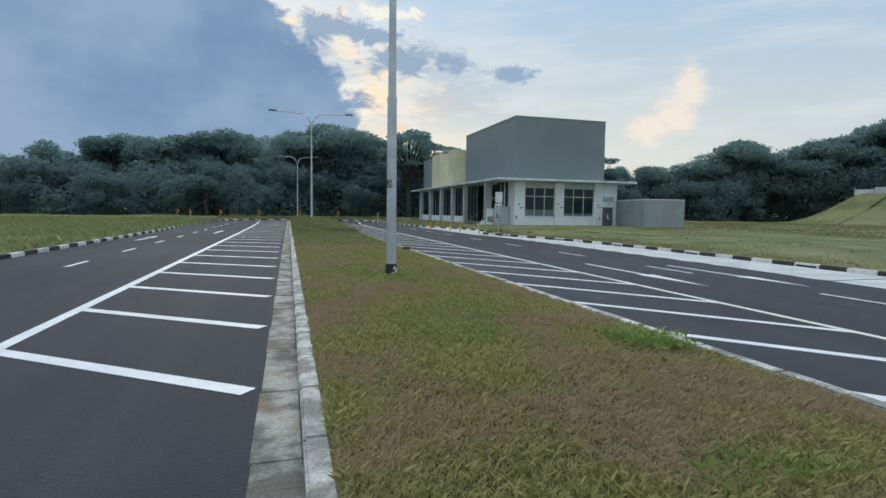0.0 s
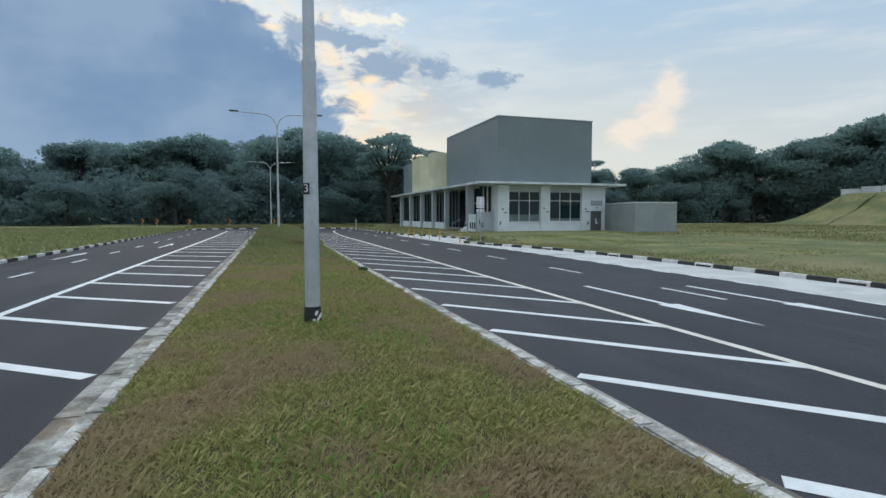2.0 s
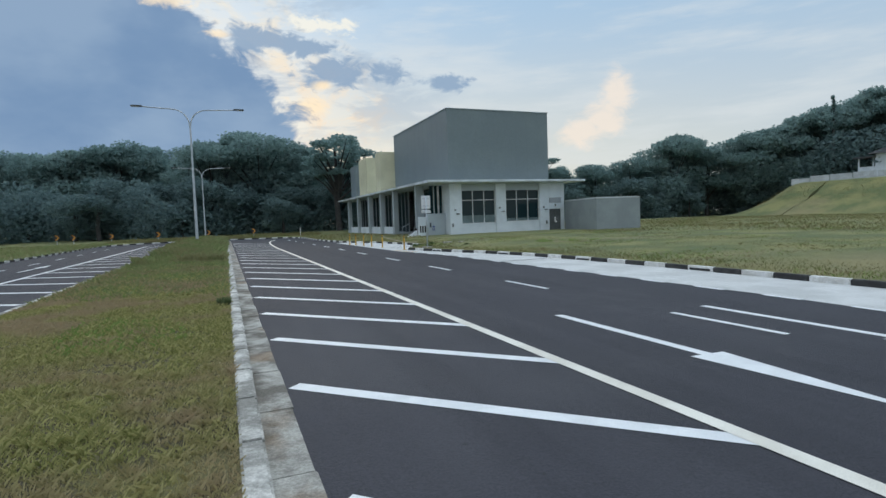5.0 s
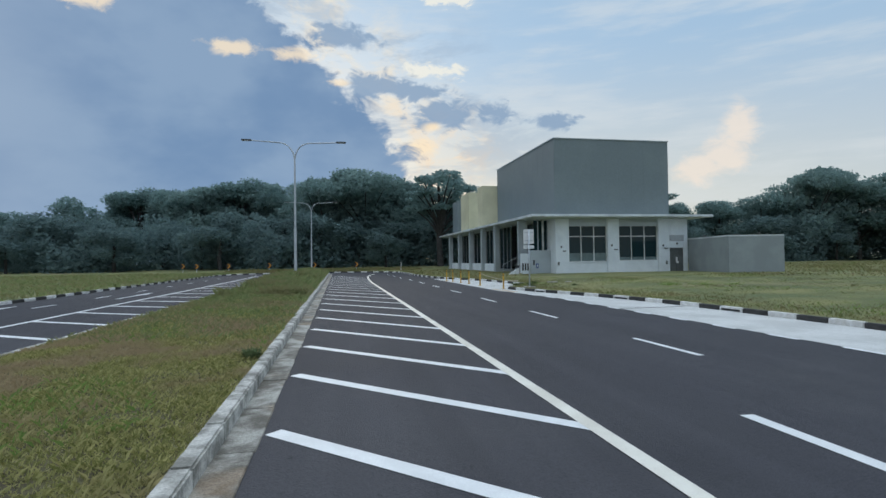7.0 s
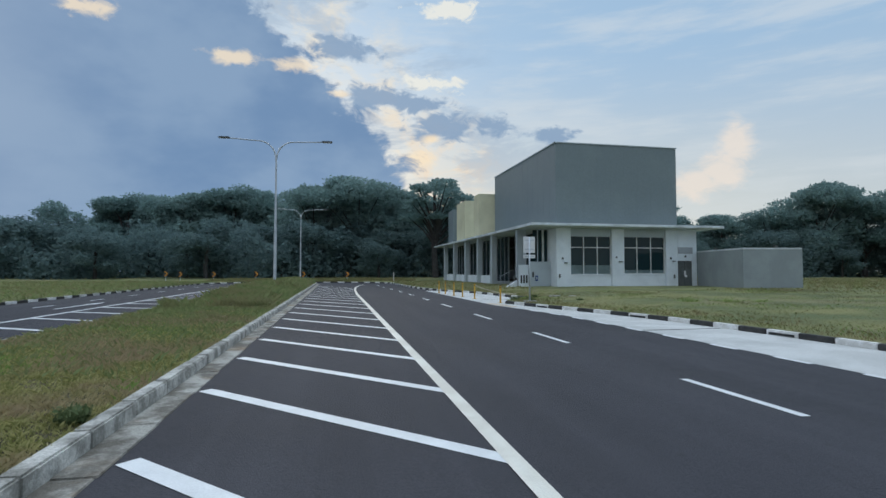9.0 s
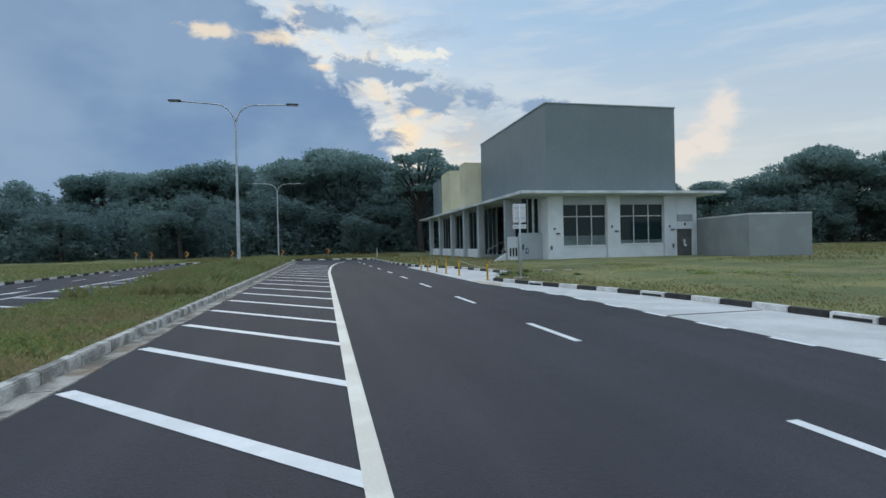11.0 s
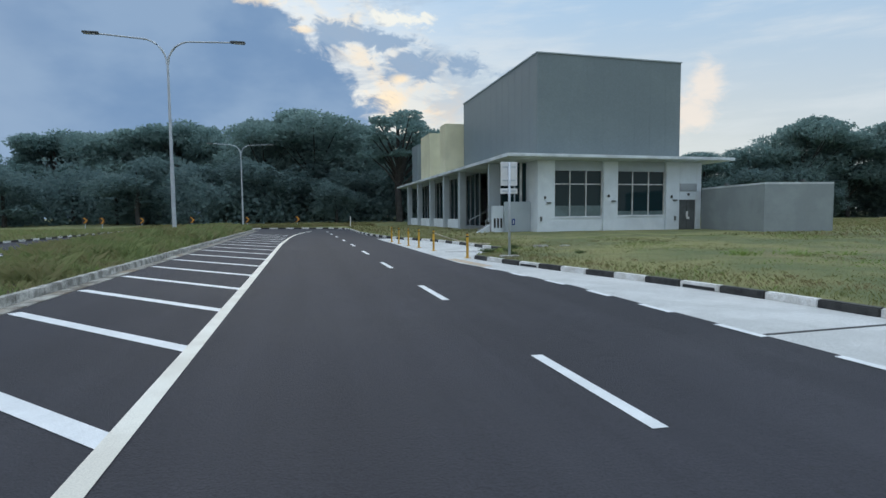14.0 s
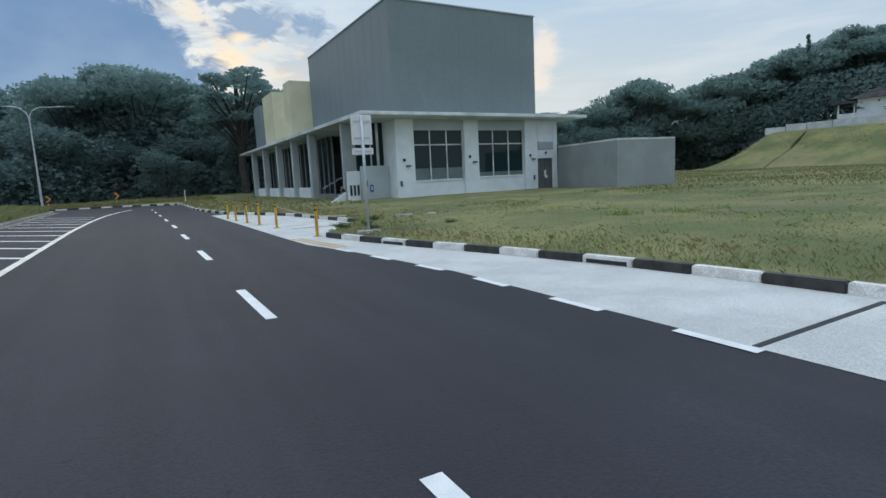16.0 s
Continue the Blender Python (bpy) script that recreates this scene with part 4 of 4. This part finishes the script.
def scatter(name, label, n, x0, x1, y0, y1, height, width, mat, zf, bias=1.0, mask=None, tufts=0):
    """Loose single blades of grass, each a bent triangle pair."""
    x = rng.uniform(x0, x1, n)
    y = y0 + (y1 - y0) * rng.random(n) ** bias
    if tufts:
        pick = rng.integers(0, tufts, n)
        x = np.clip(x[:tufts][pick] + rng.normal(scale=0.05, size=n), x0, x1)
        y = y[:tufts][pick] + rng.normal(scale=0.05, size=n)
    if mask is not None:
        keep = mask(x, y)
        x, y = x[keep], y[keep]
        n = len(x)
    z = np.array([zf(a, b) for a, b in zip(x, y)])
    h = height * rng.uniform(0.4, 1.3, n)
    a = rng.uniform(0, 2 * np.pi, n)
    lean = rng.uniform(0.3, 1.3, n) * h
    w = width * rng.uniform(0.6, 1.4, n)
    base = np.stack([x, y, z - 0.01], 1)
    side = np.stack([np.cos(a + 1.57) * w, np.sin(a + 1.57) * w, np.zeros(n)], 1)
    tip = base + np.stack([np.cos(a) * lean, np.sin(a) * lean, h], 1)
    mid = base + np.stack([np.cos(a) * lean * 0.3, np.sin(a) * lean * 0.3, h * 0.65], 1)
    me = quads_mesh(name, np.stack([base - side, base + side, mid + side * 0.7, tip], 1).reshape(-1, 3), 4, mat)
    return tagged(new(name, me), label, "grass", kind="stuff")


scatter("median_grass", "short dry mown grass on the median", 260000, med_l + 0.02, med_r - 0.02, -17.0, 8, 0.045, 0.0036, "grass", crown_z, 1.5)
scatter("median_grass", "short dry mown grass on the median", 45000, med_l + 0.02, med_r - 0.02, 2, 51, 0.11, 0.012, "tall_blades", crown_z, 1.3, lambda x, y: rng.random(len(x)) < (y - 1) / 12)
scatter("grass_tufts", "coarse dry tufts in the median grass", 90000, med_l + 0.05, med_r - 0.05, -17.0, 12, 0.065, 0.0042, "grass", crown_z, 1.4, None, 2600)
scatter("green_grass", "greener grass patches on the median", 26000, med_l + 0.05, med_r - 0.05, -15, 20, 0.075, 0.005, "grass_green", crown_z, 1.3,
        lambda x, y: (np.sin(x * 2.1 + 1.3 * np.sin(y * 0.9)) + np.sin(y * 1.35 + x)) > 0.75)
scatter("tall_grass", "unmown taller grass on the median", 34000, med_l + 0.3, med_r - 0.1, 13, 49, 0.3, 0.014, "tall_blades", crown_z, 1.0,
        lambda x, y: np.sin(y * 0.7) + np.sin(x * 2 + y * 0.3) + rng.normal(scale=0.7, size=len(x)) > 0.1)
scatter("straw_grass", "dead straw blades lying in the median grass", 42000, med_l + 0.05, med_r - 0.05, -17.0, 10, 0.028, 0.0045, "straw", crown_z, 1.5, None, 9000)
field_z = lambda x, y: 0.13 + rise(x, y)
edge_y = np.array([-45, -6, 3, 8, 10.4, 12.4, 14.9, 17.4, 18.8, 22, 26, 29.6, 34, 43, 60])
edge_x = np.array([11.1, 11.2, 11.38, 11.22, 10.93, 10.5, 9.82, 9.22, 9.0, 11.2, 10.9, 10.4, 8.9, 8.0, 8.0])
off_building = lambda x, y: (x > np.interp(y, edge_y, edge_x) + 0.16) & ~((x > 15.4) & (x < 33) & (y > 25.5)) 
scatter("field_grass", "rough grass on the field by the bay", 170000, 8.5, 34, -6, 33, 0.06, 0.007, "grass_field", field_z, 0.9, off_building)
scatter("grass_tufts", "taller tufts in the rough field", 11000, 9.3, 34, -6, 33, 0.08, 0.008, "grass_field", field_z, 0.9, off_building, 900)
scatter("field_grass", "rough grass on the far field", 70000, 8.2, 95, 0, 62, 0.16, 0.03, "grass_field", field_z, 1.0, lambda x, y: off_building(x, y) & (np.hypot(x - 5, y - 5) > 27))
scatter("field_grass", "rough green grass on the far field", 60000, -60, -12.55, 2, 66, 0.22, 0.03, "tall_blades", field_z, 1.0)
scatter("green_grass", "greener patches in the rough field", 60000, 9.2, 34, -6, 33, 0.075, 0.007, "grass_green", field_z, 0.9,
        lambda x, y: off_building(x, y) & ((np.sin(x * 0.9 + 1.7 * np.sin(y * 0.5)) + np.sin(y * 0.8 + x * 0.35) + rng.normal(scale=0.5, size=len(x))) > 0.7))
scatter("verge_grass", "taller grass behind the far kerb", 20000, -14, 12, 64.6, 76, 0.3, 0.03, "grass_field", field_z, 1.0)


def weed(x, y, z, n, r, h, name="weed", label="bushy green weed in the grass", mat="grass_green"):
    a = rng.uniform(0, 6.3, n)
    d = r * rng.random(n) ** 0.6
    base = np.stack([x + d * np.cos(a) * 0.5, y + d * np.sin(a) * 0.5, np.full(n, z)], 1)
    up = h * rng.uniform(0.4, 1.1, n)
    tip = base + np.stack([np.cos(a) * d * 0.8, np.sin(a) * d * 0.8, up], 1)
    side = np.stack([-np.sin(a), np.cos(a), np.zeros(n)], 1) * 0.007
    stems = np.stack([base - side, base + side, (base + tip) / 2 + side, tip], 1).reshape(-1, 3)
    t = rng.random((n, 1))
    leaves = leaf_quads(base * (1 - t) + tip * t, 0.028, 0.7)
    ob = new(name, quads_mesh(name, np.concatenate([stems, leaves]), 4, mat))
    tagged(ob, label, "weed", "weeds")


for x, y, n, r, h in ((-0.85, -12.4, 420, 0.4, 0.13), (-0.55, 0.3, 260, 0.12, 0.14)):
    weed(x, y, crown_z(x, y), n, r, h, mat="grass_green" if n > 400 else "weed_dark")
for x, y, n, r, h in ((9.75, 19.4, 160, 0.28, 0.16), (10.2, 18.2, 120, 0.16, 0.1), (10.6, 19.6, 120, 0.18, 0.12), (12.2, 17.6, 140, 0.2, 0.13), (11.4, 21.0, 160, 0.22, 0.15), (15.5, 14.6, 260, 0.55, 0.28), (16.8, 14.0, 260, 0.6, 0.26), (17.9, 13.6, 200, 0.5, 0.22)):
    weed(x, y, 0.15, n, r, h, mat="grass_green" if h > 0.2 else "weed_dark")

# pale broken slab path in the grass
path = thing("stepping_path", "broken pale concrete edging half buried in grass", "edging")
for x in range(12):
    u = 12.3 + x * 0.95
    part("slab", box(u, u + 0.6 + 0.25 * math.sin(x * 5), 21.3 - x * 0.35 - 0.1, 21.3 - x * 0.35 + 0.1, 0.1, 0.23, 0.02), "kerb", path)

# ---------------------------------------------------------------- kerbs, piece by piece


def kerb_mesh(length, mat, h=0.13, w=0.15):
    return mesh_of(box(-length / 2, length / 2, -w / 2, w / 2, -0.05, h, 0.016), mat, "kerbstone")


slot_mesh = mesh_of(box(-0.34, 0.34, -0.003, 0.003, -0.03, 0.03), "black", "drain_slot")
w_face = 0.0772


def lay_kerb(name, label, points, length, mats, out_side=0.075, h=0.13, gap=0.01):
    k = thing(name, label, "kerb", kind="structure")
    meshes = [kerb_mesh(length - gap, m, h) for m in mats]
    line = polyline(points, length)
    for i, (a, b) in enumerate(zip(line, line[1:])):
        d = b - a
        c = (a + b) / 2 + Vector((d.y, -d.x, 0)).normalized() * out_side
        ob = new("kerbstone", meshes[i % len(meshes)])
        ob.parent = k
        if len(mats) == 2 and i % 6 == 0 and name == "kerb_bay":
            slot = new("drain_slot", slot_mesh)
            slot.parent = ob
            slot.matrix_basis = pose(0, w_face, 0.045)
        ob.matrix_basis = Matrix.Translation(c + Vector((0, 0, road_z(c.x, c.y) + 0.006 * noise.noise(c)))) @ Matrix.Rotation(math.atan2(d.y, d.x) + 0.01 * noise.noise(c * 3), 4, "Z")


lay_kerb("kerb_bay", "black and white painted kerb beside the bay", KERB_BAY, 0.84, ("kerb_white", "kerb_black"))
lay_kerb("kerb_far", "black and white painted kerb round the bend", KERB_FAR, 0.9, ("kerb_black", "kerb_white"))
lay_kerb("kerb_median_east", "worn grey concrete kerb of the median", [(-0.36, -45), (-0.36, 51)], 0.9, ("kerb",), -0.005, 0.15)
lay_kerb("kerb_median_west", "worn grey concrete kerb of the median", [(-4.15, 51), (-4.15, -45)], 0.9, ("kerb",), -0.005, 0.13)
lay_kerb("kerb_median_end", "worn grey concrete kerb closing the median", [(-0.4, 51), (-2.2, 51.6), (-4.12, 51)], 0.9, ("kerb_white", "kerb_black"), 0.0, 0.15)
for nm, x0, x1 in (("gutter_east", -0.3, -0.02), ("gutter_west", -4.51, -4.22)):
    gut = thing(nm, "stained concrete gutter slabs along the median", "gutter", kind="structure")
    gm = mesh_of(box(x0, x1, 0.006, 1.194, -0.03, 0.012, 0.006), "gutter", "gutter_slab")
    for i in range(80):
        ob = new("gutter_slab", gm)
        ob.parent = gut
        ob.matrix_basis = Matrix.Translation((0.006 * math.sin(i * 3.1), -45 + i * 1.2, 0.16 + 0.003 * math.sin(i * 1.9)))
